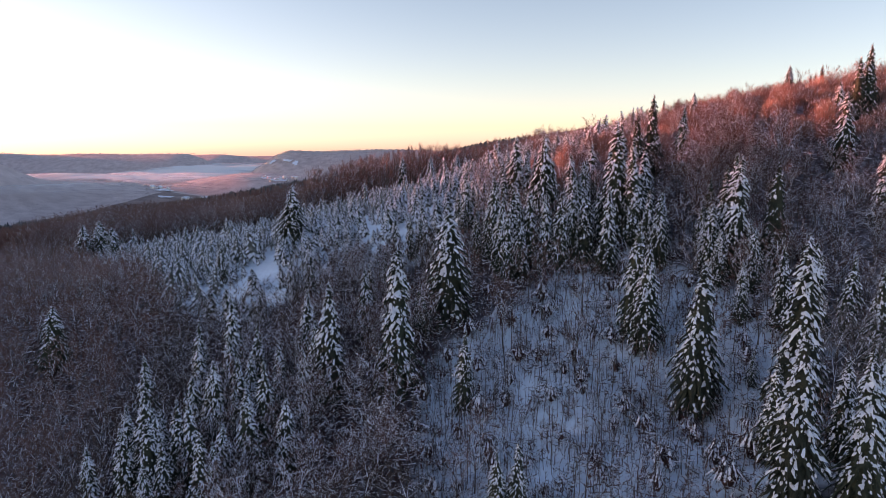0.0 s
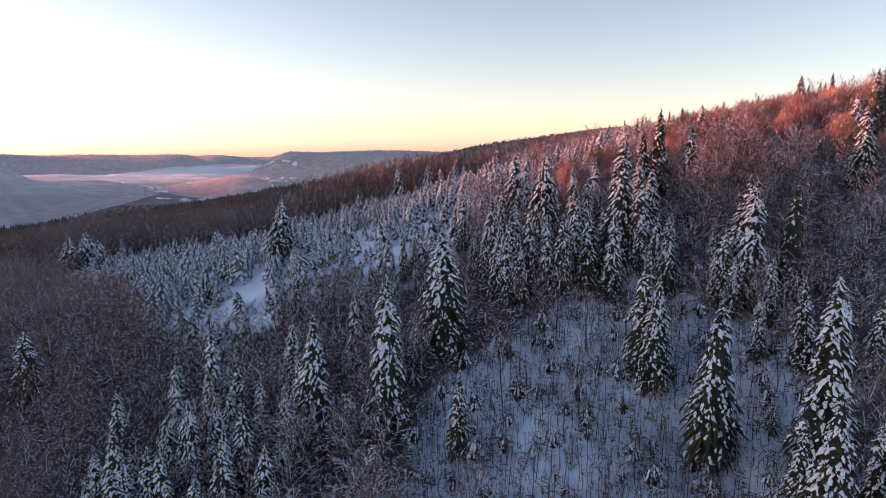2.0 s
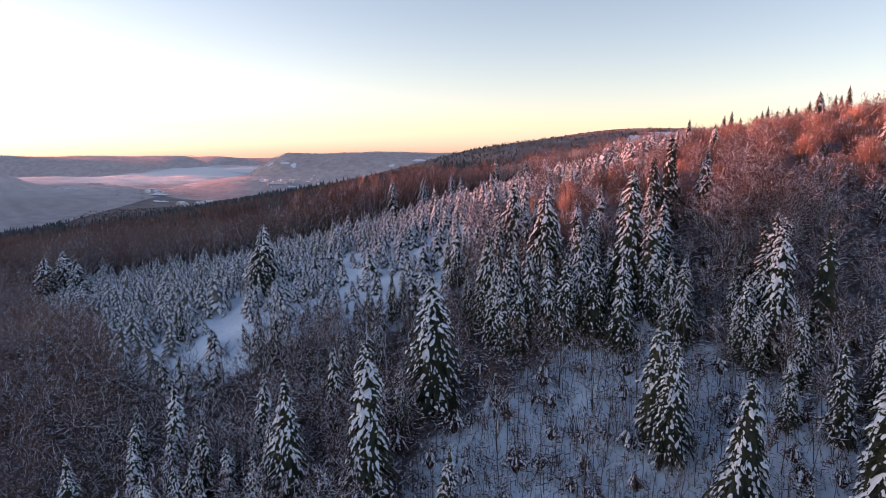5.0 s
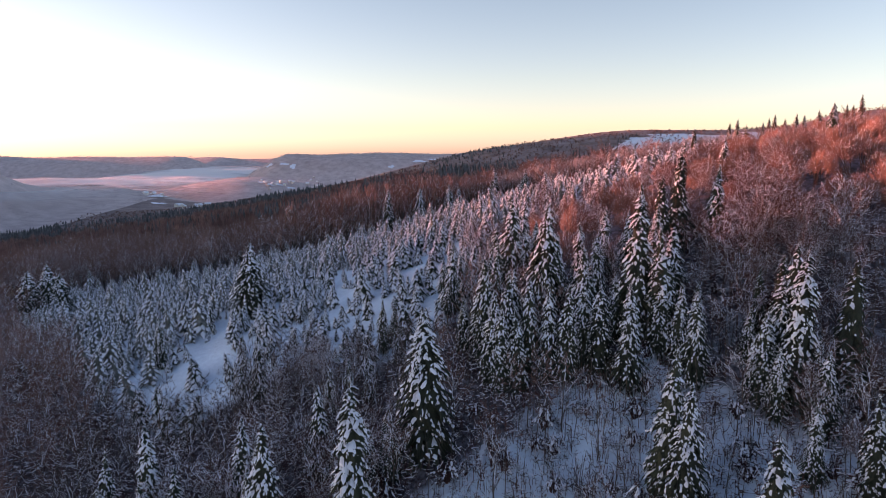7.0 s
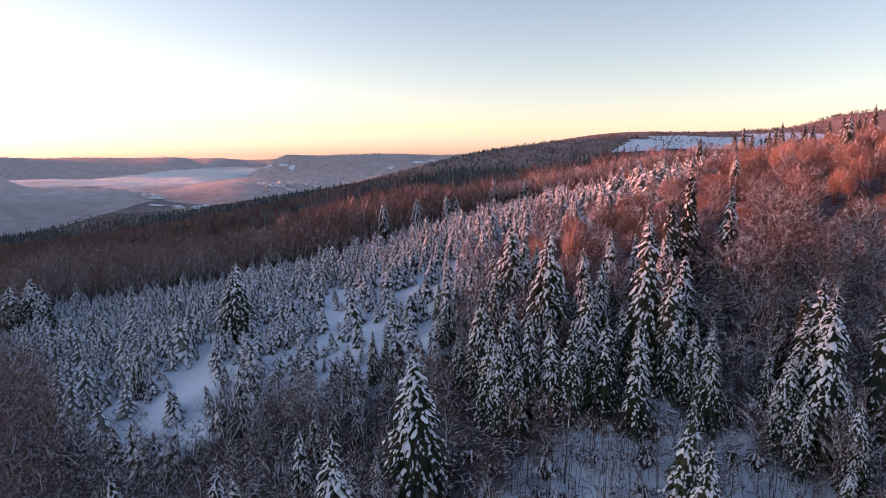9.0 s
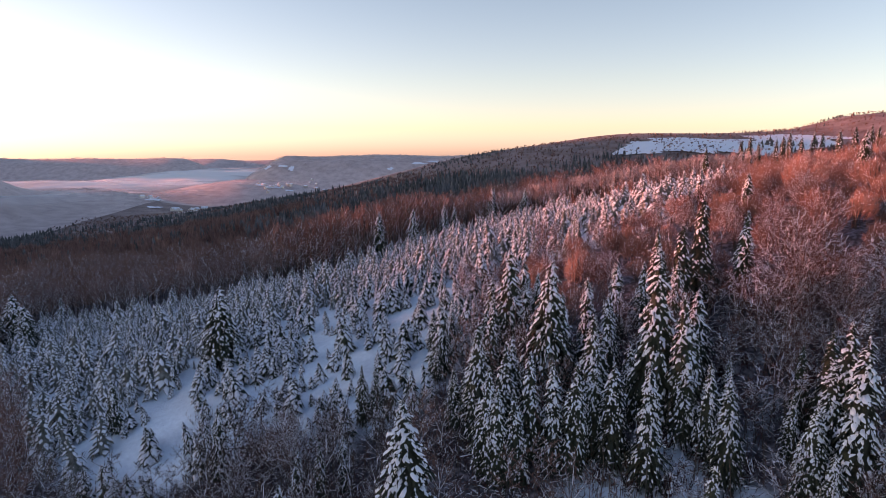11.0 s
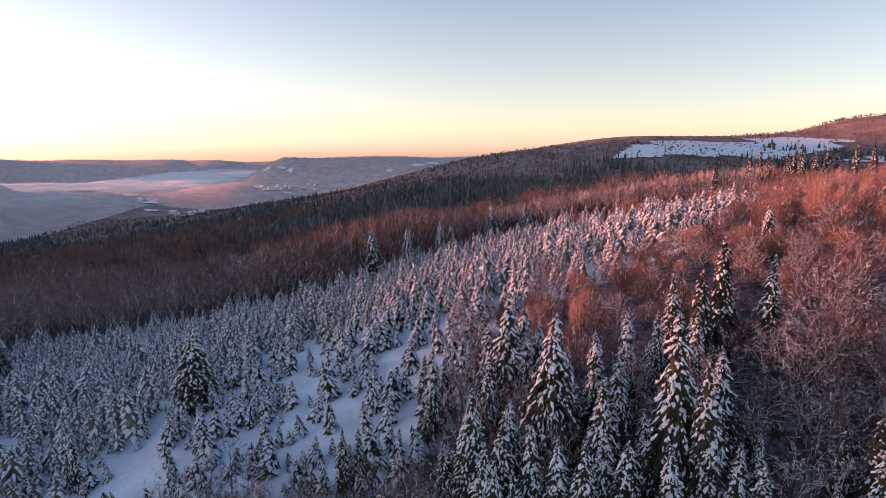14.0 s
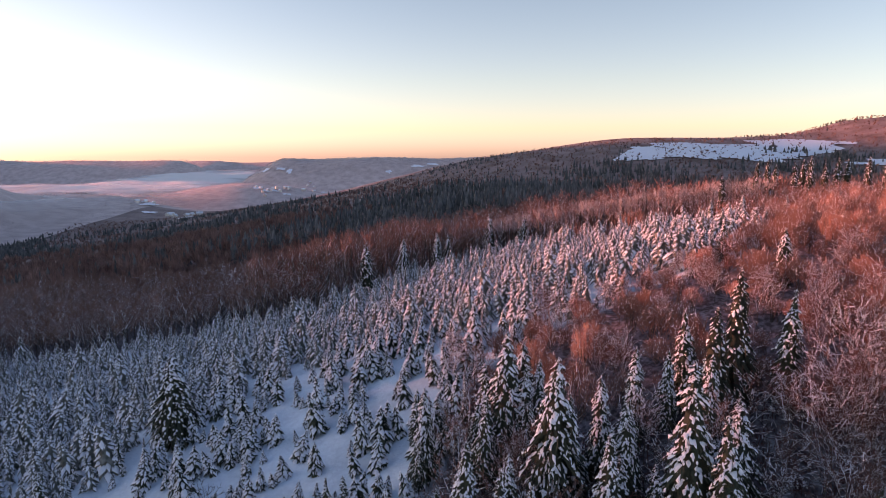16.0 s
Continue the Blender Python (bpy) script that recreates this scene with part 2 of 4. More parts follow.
def spruce_shapes(seed, height, radius, load, levels, around, fine=True, bare_foot=0.04, hang=1.0, full=False, taper=0.66, sway=0.012):
    """Trunk, needles and snow of one spruce."""
    rng = np.random.default_rng(seed)
    trunk, green, snow = Shape(), Shape(), Shape()
    bend = rng.normal(0, sway, 2) * height
    axis = lambda z: np.array([bend[0] * (z / height) ** 2, bend[1] * (z / height) ** 2, z])
    r0 = 0.011 * height + 0.03
    tube(trunk, [axis(z) for z in (-1.2, 0.3, height * 0.5, height * 0.985)], [r0 * 1.25, r0, r0 * 0.6, 0.015], 6 if fine else 3)
    # the dense inner needles round the stem
    ang = np.arange(7) * 0.8976
    core = 1.0 if fine else 0.75
    rings = []
    for s, k in ((0.05, 0.35), (0.3, 0.42), (0.65, 0.26), (0.97, 0.02)):
        rings.append(axis(height * s) + np.column_stack([np.cos(ang) * core * radius * k * rng.uniform(0.8, 1.2, 7), np.sin(ang) * core * radius * k * rng.uniform(0.8, 1.2, 7), rng.normal(0, 0.02 * height, 7)]))
    green.add(np.vstack(rings), [t for i in range(3) for j in range(7) for t in ((i * 7 + j, i * 7 + (j + 1) % 7, i * 7 + 7 + (j + 1) % 7), (i * 7 + j, i * 7 + 7 + (j + 1) % 7, i * 7 + 7 + j))])
    gaps = rng.uniform(0, 1, 3)
    for i in range(levels):
        s = (i + rng.uniform(0.0, 0.9)) / levels
        z = height * (bare_foot + (0.985 - bare_foot) * s)
        reach = radius * ((1 - s) ** taper * 0.94 + 0.06) * (0.7 + 0.3 * min(1.0, s / 0.15)) * (1 + 0.13 * math.sin(9 * s + 6 * gaps[0]))
        count = max(4, round(around * (1 - 0.4 * s)))
        phase = rng.uniform(0, 6.28)
        for j in range(count):
            length = reach * rng.uniform(0.62, 1.15)
            droop = (rng.uniform(0.6, 1.15) * (1.0 - 0.35 * s)) * hang
            lo = load * rng.uniform(0.6, 1.3) * (0.30 + 0.85 * min(1.0, s * 2.4))
            lo = rng.uniform(0.7, 1.2) if full else lo
            bough(green, snow, rng, axis(z + rng.normal(0, 0.014 * height) + 0.35 * length), phase + j * 2 * np.pi / count + rng.normal(0, 0.25), length, droop,
                  max(0.14, min(0.34 * length, (0.06 if full else 0.0215) * height if fine else 0.09 * height)) * rng.uniform(0.7, 1.25), lo, fine)
    # leading shoot with its cap
    tube(green, [axis(height * 0.9), axis(height * 1.0)], [0.06, 0.015], 3)
    bean(snow, axis(height * 0.975), np.array([0, 0, 0.02 * height]), np.array([0.007 * height, 0, 0]), np.array([0, 0.007 * height, 0]))
    return trunk, green, snow


def young_shapes(seed, height, radius, boughs, load):
    """Trunk, drooping needles and pads of snow of one young spruce bowed under its load."""
    rng = np.random.default_rng(seed)
    trunk, green, snow = Shape(), Shape(), Shape()
    bend = rng.normal(0, 0.05, 2) * height
    low = np.array([0, 0, 1.0])

    def axis(z):
        return np.array([bend[0] * (z / height) ** 2, bend[1] * (z / height) ** 2, z])

    tube(trunk, [axis(z) for z in (-0.6, 0.2, height * 0.6, height * 0.97)], [0.1, 0.08, 0.05, 0.012], 3)
    ang = np.arange(6) * 1.0472
    rings = [axis(height * q) + np.column_stack([np.cos(ang) * radius * k, np.sin(ang) * radius * k, rng.normal(0, 0.03 * height, 6)]) for q, k in ((0.06, 0.42), (0.45, 0.3), (0.97, 0.01))]
    green.add(np.vstack(rings), [t for i in range(2) for j in range(6) for t in ((i * 6 + j, i * 6 + (j + 1) % 6, i * 6 + 6 + (j + 1) % 6), (i * 6 + j, i * 6 + 6 + (j + 1) % 6, i * 6 + 6 + j))])
    for i in range(boughs):
        q = (i + rng.random()) / boughs
        length = radius * ((1 - q) ** 0.72 * 0.92 + 0.08) * rng.uniform(0.5, 1.3)
        az = i * 2.39996 + rng.normal(0, 0.35)
        u = np.array([math.cos(az), math.sin(az), 0.0])
        w = np.array([-u[1], u[0], 0.0])
        root = axis(height * (0.1 + 0.88 * q))
        mid = root + u * length * 0.6 - low * length * rng.uniform(0.1, 0.4)
        tip = root + u * length + w * length * rng.normal(0, 0.12) - low * length * rng.uniform(0.7, 1.35)
        hw = length * rng.uniform(0.17, 0.3) + 0.04
        ml, mr = mid - w * hw - low * hw * 0.6, mid + w * hw - low * hw * 0.6
        green.add([root, ml, tip, mr, mid], [(0, 1, 4), (1, 2, 4), (2, 3, 4), (3, 0, 4)])
        if rng.random() < load:
            k, t = rng.uniform(0.5, 1.0), hw * rng.uniform(0.35, 0.65) + 0.06
            p, e = root + (mid - root) * rng.uniform(0.2, 0.5), mid + (tip - mid) * rng.uniform(0.45, 0.95)
            top = mid + low * t + u * t * 0.6
            lift = u * 0.06 + low * 0.05
            snow.add([p + lift, mid + (ml - mid) * k + lift, e + lift + u * 0.05, mid + (mr - mid) * k + lift, top], [(0, 1, 4), (1, 2, 4), (2, 3, 4), (3, 0, 4)])
    bean(snow, axis(height * 0.97), np.array([0, 0, 0.05 * height]), np.array([0.02 * height, 0, 0]), np.array([0, 0.02 * height, 0]))
    return trunk, green, snow


def bare_tree_shapes(seed, height, limbs, subs, twigs, snowy, near_=True, spread=0.42, thick=1.0, foot=0.3):
    """Trunk and limbs, twigs, and the snow along the limbs of a leafless tree."""
    rng = np.random.default_rng(seed)
    wood, fine, snow = Shape(), Shape(), Shape()
    lean = rng.normal(0, 0.04, 2) * height
    r0 = (0.0085 * height + 0.02) * thick
    slim = min(1.0, thick + 0.15)

    def axis(s):
        return np.array([lean[0] * s * s, lean[1] * s * s, height * s])

    steps = (-0.05, 0.1, 0.35, 0.65, 0.9)
    tube(wood, [axis(s) + np.append(rng.normal(0, 0.008 * height, 2), 0) for s in steps], [r0 * 1.2, r0, r0 * 0.75, r0 * 0.38, 0.02], 5 if near_ else 3)

    def cap(p, q, w):
        if rng.random() > snowy:
            return
        side = np.cross(q - p, [0, 0, 1.0])
        side *= w / (np.linalg.norm(side) + 1e-9)
        up = np.array([0, 0, w * 1.1])
        if near_:
            snow.add([p - side, p + up, p + side, q - side * 0.7, q + up * 0.7, q + side * 0.7], [(0, 1, 4), (0, 4, 3), (1, 2, 5), (1, 5, 4), (0, 2, 1), (3, 4, 5)])
        else:
            snow.add([p - side * 1.6, p + up * 1.4, p + side * 1.6, q + up * 0.4], [(0, 1, 3), (1, 2, 3)])

    def branch(root, way, length, k):
        pts = [root]
        d = way
        for i in range(k):
            d = d + np.array([0, 0, 0.13]) + rng.normal(0, 0.13, 3)
            d /= np.linalg.norm(d)
            pts.append(pts[-1] + d * length / k)
        return pts, d

    for i in range(limbs):
        s = foot + (0.92 - foot) * (i + rng.random()) / limbs
        a = i * 2.4 + rng.normal(0, 0.4)
        rise = rng.uniform(0.5, 1.2) + 0.5 * s
        way = np.array([math.cos(a), math.sin(a), rise])
        way /= np.linalg.norm(way)
        length = min(height * spread * (1.15 - 0.6 * s) * rng.uniform(0.8, 1.15), height * (1.12 - s) * 1.15)
        k = 3 if near_ else 1
        pts, _ = branch(axis(s), way, length, k)
        rr = r0 * (0.5 - 0.25 * s)
        if near_:
            tube(fine, pts, np.linspace(rr, 0.014, k + 1), 3)
        else:
            thorn(wood, pts[0], pts[-1], rr)
        for p, q in zip(pts[:-1], pts[1:]):
            cap(p, q, max(0.05 * slim, rr * 1.1))
        for j in range(subs):
            t = 0.2 + 0.8 * (j + rng.random()) / subs
            n = min(k - 1, int(t * k))
            root = pts[n] + (pts[n + 1] - pts[n]) * min(1.0, t * k - n)
            w2 = way + rng.normal(0, 0.6, 3) + np.array([0, 0, 0.15])
            w2 /= np.linalg.norm(w2)
            ln = length * 0.45 * rng.uniform(0.6, 1.2)
            sub, d2 = branch(root, w2, ln, 2)
            if near_:
                tube(fine, sub, [rr * 0.35 + 0.012, 0.016, 0.008], 3)
                cap(sub[0], sub[1], max(0.045 * slim, rr * 0.6))
            else:
                thorn(fine, sub[0], sub[2], 0.035)
            cap(sub[1], sub[2], max(0.04 * slim, rr * 0.5))
            for m in range(twigs):
                u = rng.random()
                r2 = sub[0] + (sub[1] - sub[0]) * u * 2 if u < 0.5 else sub[1] + (sub[2] - sub[1]) * (u * 2 - 1)
                w3 = d2 * 0.8 + rng.normal(0, 0.55, 3) + np.array([0, 0, 0.25])
                w3 /= np.linalg.norm(w3)
                tip = r2 + w3 * height * 0.085 * rng.uniform(0.6, 1.3)
                if near_:
                    thorn(fine, r2, tip, 0.026 * thick)
                    w4 = w3 + rng.normal(0, 0.55, 3)
                    e = r2 + (tip - r2) * 0.4
                    if rng.random() < snowy * 0.5:
                        cap(r2, e, 0.06 * slim)
                    blade(fine, e, e + w4 / np.linalg.norm(w4) * height * 0.05, 0.024 * thick)
                else:
                    blade(fine, r2, tip, 0.048 * thick)
    return wood, fine, snow


# ---- the land ----
def sp(v, w):
    return np.logaddexp(0, v / w) * w


def ss(a, b, v):
    u = np.clip((v - a) / (b - a), 0, 1)
    return u * u * (3 - 2 * u)


def near(x,y):
    q=sp(172-y,12); d=75*(1-np.exp(-q/75)); X=150*np.tanh(x/150); r=150*np.tanh(sp(y-200,30)/150)
    z=-12.0-0.80*d+0.337*X-0.0054*X*X/100-0.135*X*d/100-0.048*r-0.087*X*r/100
    return z-4*np.exp(-((x+2)/35)**2-((y-186)/22)**2)+3*np.exp(-((x-2)/16)**2-((y-130)/14)**2)-4*np.exp(-((x-40)/14)**2-((y-98)/14)**2)
def ridge(x,y,x0,x1,y0,h,wy,wx):
    return h*ss(x0-wx,x0+wx,x)*(1-ss(x1-wx,x1+wx,x))*np.exp(-((y-y0)/wy)**2)
def far(x,y):
    m=-18-0.155*sp(-x,40)+0.02*sp(x,40)*(1-ss(900,1500,x))
    m=m+(-210-m)*ss(1750,2700,y)
    m=-210+sp(m+210,25)
    z=m+(55*ss(-100,520,x)+32*ss(-320,200,x))*np.exp(-((y-1650)/400)**2)+42*ss(900,1110,x)*np.exp(-((y-1600)/400)**2)
    z=z+ridge(x,y,-9000,-1640,4300,207,260,95)+ridge(x,y,-2400,-500,4720,198,150,120)+ridge(x,y,-1090,900,3600,219,330,220)+ridge(x,y,-1250,-500,2750,118,220,420)+ridge(x,y,-9000,-900,1950,115,330,260)
    return z
def ground(x,y):
    x=np.asarray(x,float);y=np.asarray(y,float)
    w=ss(380,560,y); w=np.maximum(w,ss(-150,-260,x)) ; w=np.maximum(w,ss(170,330,x)*ss(250,420,y))
    z=near(x,y)*(1-w)+far(x,y)*w
    # hill added beyond the view on the sun's side, to shade the slopes
    a=-x*0.985+y*0.174; b=x*0.174+y*0.985
    # crest raised and notched along b to set which trees catch sun
    z=z+354*np.exp(-((a-1600)/230)**2)*np.exp(-((b-450)/1000)**8)*(1+0.016*ss(-168,-160,-b)+0.018*ss(-153,-143,-b)+0.03*ss(-146,-130,-b)-0.014*np.exp(-((b-156)/3.5)**2)-0.040*ss(180,205,b)-0.022*ss(215,250,b)-0.02*ss(300,330,b)+0.075*ss(336,358,b)+0.05*ss(430,520,b))
    # a second unseen pair of rises, added to shade the far hills
    z=z+770*np.exp(-((a-4600)/420)**2)*(np.exp(-((b-1300)/360)**8)+np.exp(-((b-3330)/290)**8))
    return z


def inside(poly, x, y):
    x, y = np.asarray(x), np.asarray(y)
    res = np.zeros(x.shape, bool)
    j = len(poly) - 1
    for i in range(len(poly)):
        (xi, yi), (xj, yj) = poly[i], poly[j]
        hit_ = ((yi > y) != (yj > y)) & (x < (xj - xi) * (y - yi) / (yj - yi + 1e-12) + xi)
        res ^= hit_
        j = i
    return res


PLANTATION = [(-165, 300), (-95, 300), (-60, 302), (-40, 298), (-28, 305), (-10, 318), (10, 326), (30, 329), (50, 326), (68, 316), (82, 306), (101, 292), (105, 270), (102, 245), (92, 228), (76, 213), (60, 208), (46, 203),
              (28, 197), (15, 190), (12, 168), (4, 158), (-8, 153), (-17, 155), (-23, 162), (-31, 164), (-38, 158), (-50, 150), (-66, 160), (-82, 172), (-98, 196), (-142, 232)]
CLEARING = [(-5, 84), (-7, 110), (0, 122), (12, 130), (22, 133), (30, 144), (41, 141), (47, 129), (56, 120), (66, 110), (58, 94), (50, 76), (20, 72)]
SNOWFIELD = [(345, 1275), (385, 1400), (515, 1450), (660, 1470), (850, 1520), (920, 1440), (830, 1330), (680, 1235), (600, 1200), (540, 1240), (420, 1215)]
BELT = [(-66, 306), (-44, 303), (-28, 309), (-10, 322), (10, 330), (30, 333), (50, 330), (68, 320), (84, 310), (104, 296), (134, 300), (132, 322), (100, 336), (70, 350), (40, 362), (10, 362), (-20, 352), (-48, 338), (-72, 326)]  # frosted beeches behind the plantation
STRIP = [(720, 1160), (745, 1200), (830, 1250), (930, 1280), (960, 1230), (820, 1170)]


def rough(x, y):
    """Small hummocks under the snow."""
    return 0.5 * np.sin(x * 0.31 + 1.3 * np.sin(y * 0.17)) * np.sin(y * 0.27 + 1.1 * np.sin(x * 0.13)) + 0.3 * np.sin(x * 0.83 + y * 0.41) * np.sin(y * 0.77 - x * 0.35)


def land(x, y):
    x, y = np.asarray(x, float), np.asarray(y, float)
    d = np.hypot(x, y - 120)
    far_roll = 7 * np.sin(x * 0.0061 + 1.7 * np.sin(y * 0.0043)) * np.sin(y * 0.0052 + 1.3 * np.sin(x * 0.0037)) * ss(420, 900, d)
    return ground(x, y) + rough(x, y) * (1 - ss(350, 600, d)) + far_roll


def stretched(lo, hi, fine_lo, fine_hi, step, growth):
    mid = list(np.arange(fine_lo, fine_hi + 0.1, step))
    s, v = step, mid[-1]
    while v < hi:
        s *= growth
        v += s
        mid.append(v)
    s, v = step, mid[0]
    while v > lo:
        s *= growth
        v -= s
        mid.insert(0, v)
    return np.array(mid)


gx = stretched(-6000, 6000, -170, 150, 3.2, 1.065)
gy = stretched(-5000, 6500, 60, 360, 3.2, 1.05)
GX, GY = np.meshgrid(gx, gy)
gv = np.stack([GX, GY, land(GX, GY)], -1).reshape(-1, 3)
w_ = len(gx)
i0 = (np.arange(len(gy) - 1)[:, None] * w_ + np.arange(w_ - 1)[None]).ravel()
gf = np.concatenate([np.stack([i0, i0 + 1, i0 + w_ + 1], -1), np.stack([i0, i0 + w_ + 1, i0 + w_], -1)])
wooded = np.hypot(GX, GY - 60) > 315
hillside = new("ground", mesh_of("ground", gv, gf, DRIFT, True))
hillside.data.materials.append(FLOOR)
hillside.data.materials.append(HAZY_WOODS)
# the far hills take the colour with haze painted in
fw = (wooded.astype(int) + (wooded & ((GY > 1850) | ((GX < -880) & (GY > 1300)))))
brushy = (~inside(PLANTATION, GX, GY) & ~inside(CLEARING, GX, GY) & (GY < 400) & (np.abs(GX) < 400)).astype(float)
for _ in range(2):
    brushy[1:-1] = (brushy[:-2] + brushy[1:-1] + brushy[2:]) / 3
    brushy[:, 1:-1] = (brushy[:, :-2] + brushy[:, 1:-1] + brushy[:, 2:]) / 3
brushy *= np.where((GX > 38) & (GY < 165), 0.6, np.where(GX < -8, 0.85, 1.0))
hillside.data.attributes.new("brushy", "FLOAT", "POINT").data.foreach_set("value", brushy.astype(np.float32).ravel())
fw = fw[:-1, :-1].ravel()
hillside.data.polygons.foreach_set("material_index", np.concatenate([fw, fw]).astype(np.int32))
tagged(hillside, "snow-covered hillside falling to a wooded valley", "ground", kind="structure")


def on_land(x, y):
    return float(land(x, y))


# ---- the tall spruces that stand out one by one ----
def make_tree(name, shapes, mats, names, label, category, group, smooth_last=True):
    root = new(name)
    root.empty_display_size = 0.5
    for i, (sh, mat, nm) in enumerate(zip(shapes, mats, names)):
        if sh.n:
            part(nm[0], sh, mat, root, nm[1], smooth_last and i == len(shapes) - 1)
    return tagged(root, label, category, group)


def spruce_kind(seed, ratio, load, label):
    t = make_tree("spruce_tree", spruce_shapes(seed, 20.0, 20 * ratio, load, 34, 11, hang=1.4, taper=0.82), (BARK, NEEDLES, SNOW),
                  (("trunk", ""), ("crown", "dark green drooping boughs"), ("snow_load", "white snow lying on the boughs")), label, "tree", "tall snowy spruces")
    return t


SLENDER = "tall slender spruce heavily loaded with snow on the slope"
WIDE = "tall broad spruce with snow on its drooping boughs"
DARK = "tall dark green spruce with only a little snow"
kinds = {
    "narrow": [spruce_kind(11, 0.185, 0.74, SLENDER), spruce_kind(12, 0.2, 0.85, SLENDER), spruce_kind(13, 0.18, 0.58, SLENDER), spruce_kind(14, 0.205, 0.66, SLENDER)],
    "broad": [spruce_kind(21, 0.255, 0.85, WIDE), spruce_kind(22, 0.24, 0.9, WIDE), spruce_kind(23, 0.25, 0.62, WIDE)],
    "dark": [spruce_kind(31, 0.185, 0.28, DARK), spruce_kind(32, 0.20, 0.22, DARK)],
}
used, turns = {}, np.random.default_rng(5)


def spruce(x, y, h, kind="narrow", wide=1.0, label=""):
    """Sets a spruce of height h at (x, y)."""
    i = used.get(kind, 0)
    used[kind] = i + 1
    proto = kinds[kind][i % len(kinds[kind])]
    m = pose(x, y, on_land(x, y), 0, 0, turns.uniform(0, 360)) @ Matrix.Diagonal((wide * h / 20, wide * h / 20, h / 20, 1))
    t = proto if i < len(kinds[kind]) else copy_thing(proto, pose(0, 0, 0))
    t.matrix_basis = m
    if label:
        t["label"] = label
    return t


spruce(-49.2, 198.0, 20.6, "broad", 1.35)
spruce(-9.1, 114.0, 29.4, "narrow")
spruce(-22.4, 117.0, 25.2, "narrow")
spruce(3.7, 106.0, 15.3, "narrow")
spruce(42.1, 97.0, 26.2, "narrow")
spruce(53.7, 88.0, 27.8, "narrow", 0.98)
spruce(44.8, 72.5, 24.2, "narrow", 0.98)
spruce(68.3, 100.3, 15.4, "narrow")
spruce(68.6, 92.9, 17.3, "narrow")
spruce(51.7, 70.1, 20.8, "narrow", 0.98)
spruce(38.0, 111.2, 20.7, "narrow")
spruce(36.6, 114.5, 22.7, "narrow")
spruce(47.1, 131.9, 16.3, "narrow")
spruce(1.6, 129.0, 25.0, "broad", 1.15)
spruce(-33.3, 118.9, 14.9, "narrow")
spruce(-29.4, 128.3, 18.7, "narrow")
spruce(-54.2, 130.4, 17.2, "narrow")
spruce(-100.1, 151.9, 16.9, "broad", 1.35)
spruce(-17.0, 132.2, 16.9, "narrow")
spruce(-46.2, 129.6, 20.4, "narrow")
spruce(-54.6, 106.3, 20.5, "narrow")
spruce(-47.5, 101.8, 18.6, "narrow")
spruce(-45.2, 112.5, 15.9, "narrow")
spruce(-36.2, 107.1, 15.2, "narrow")
spruce(-37.8, 93.8, 14.8, "narrow")
spruce(7.6, 79.4, 12.1, "narrow")
spruce(10.4, 79.5, 12.5, "narrow")
spruce(-159.7, 268.0, 18.3, "broad", 1.6)
spruce(-155.4, 275.0, 19.4, "broad", 1.6)
spruce(-145.7, 266.0, 16.3, "broad", 1.6)
spruce(59.8, 124.0, 24.5, "narrow")
spruce(62.3, 134.1, 17.0, "dark")
spruce(67.9, 124.0, 21.3, "dark")
spruce(56.3, 132.3, 10.5, "narrow")
spruce(57.4, 129.0, 11.6, "narrow")
spruce(96.6, 149.2, 18.9, "narrow")
spruce(114.3, 168.5, 19.3, "dark")
spruce(111.4, 167.8, 17.0, "dark")
spruce(92.8, 128.7, 16.8, "narrow")
spruce(51.4, 97.2, 6.7, "narrow")
spruce(55.3, 164.0, 21.6, "dark")
spruce(50.0, 160.0, 19.3, "dark")
spruce(62.4, 162.0, 17.1, "narrow")
spruce(40.5, 144.0, 27.5, "narrow")
spruce(38.9, 162.0, 14.8, "narrow")
spruce(44.1, 162.2, 13.0, "narrow")
spruce(44.0, 140.0, 22.7, "narrow")
spruce(44.2, 145.2, 14.5, "narrow")
spruce(36.5, 134.0, 18.8, "narrow")
spruce(46.0, 136.0, 15.1, "narrow")
spruce(60.0, 137.1, 13.4, "dark")
spruce(62.3, 130.6, 21.5, "narrow")
spruce(60.2, 130.0, 16.6, "narrow")
spruce(54.4, 126.5, 10.5, "narrow")
spruce(30.8, 145.2, 19.4, "narrow")
spruce(26.7, 138.9, 18.1, "narrow")
spruce(35.0, 151.9, 16.4, "narrow")
spruce(32.8, 157.3, 16.1, "narrow")
spruce(24.9, 153.0, 24.9, "broad")
spruce(19.8, 166.0, 20.9, "broad")
spruce(23.0, 171.0, 15.4, "broad")
spruce(12.5, 148.7, 20.3, "narrow")
spruce(16.1, 144.5, 19.5, "narrow")
spruce(20.6, 142.5, 18.3, "narrow")
spruce(23.7, 139.9, 17.9, "narrow")
spruce(13.6, 141.2, 18.2, "narrow")
spruce(18.0, 138.6, 15.9, "narrow")
spruce(16.4, 169.3, 15.4, "narrow")
spruce(6.2, 166.1, 15.9, "narrow")
spruce(8.6, 151.8, 11.7, "narrow")
spruce(28.0, 154.3, 12.7, "narrow")
spruce(37.4, 147.1, 11.9, "narrow")
spruce(29.7, 331.0, 18.3, "broad")
spruce(44.4, 329.0, 15.4, "broad")
spruce(-20.2, 307.0, 20.9, "broad")
spruce(-6.5, 316.0, 18.5, "broad")
spruce(7.5, 323.0, 16.2, "broad")
spruce(11.9, 325.0, 14.2, "broad")
spruce(108.1, 288.0, 17.3, "dark")
spruce(141.0, 320.0, 20.7, "dark")
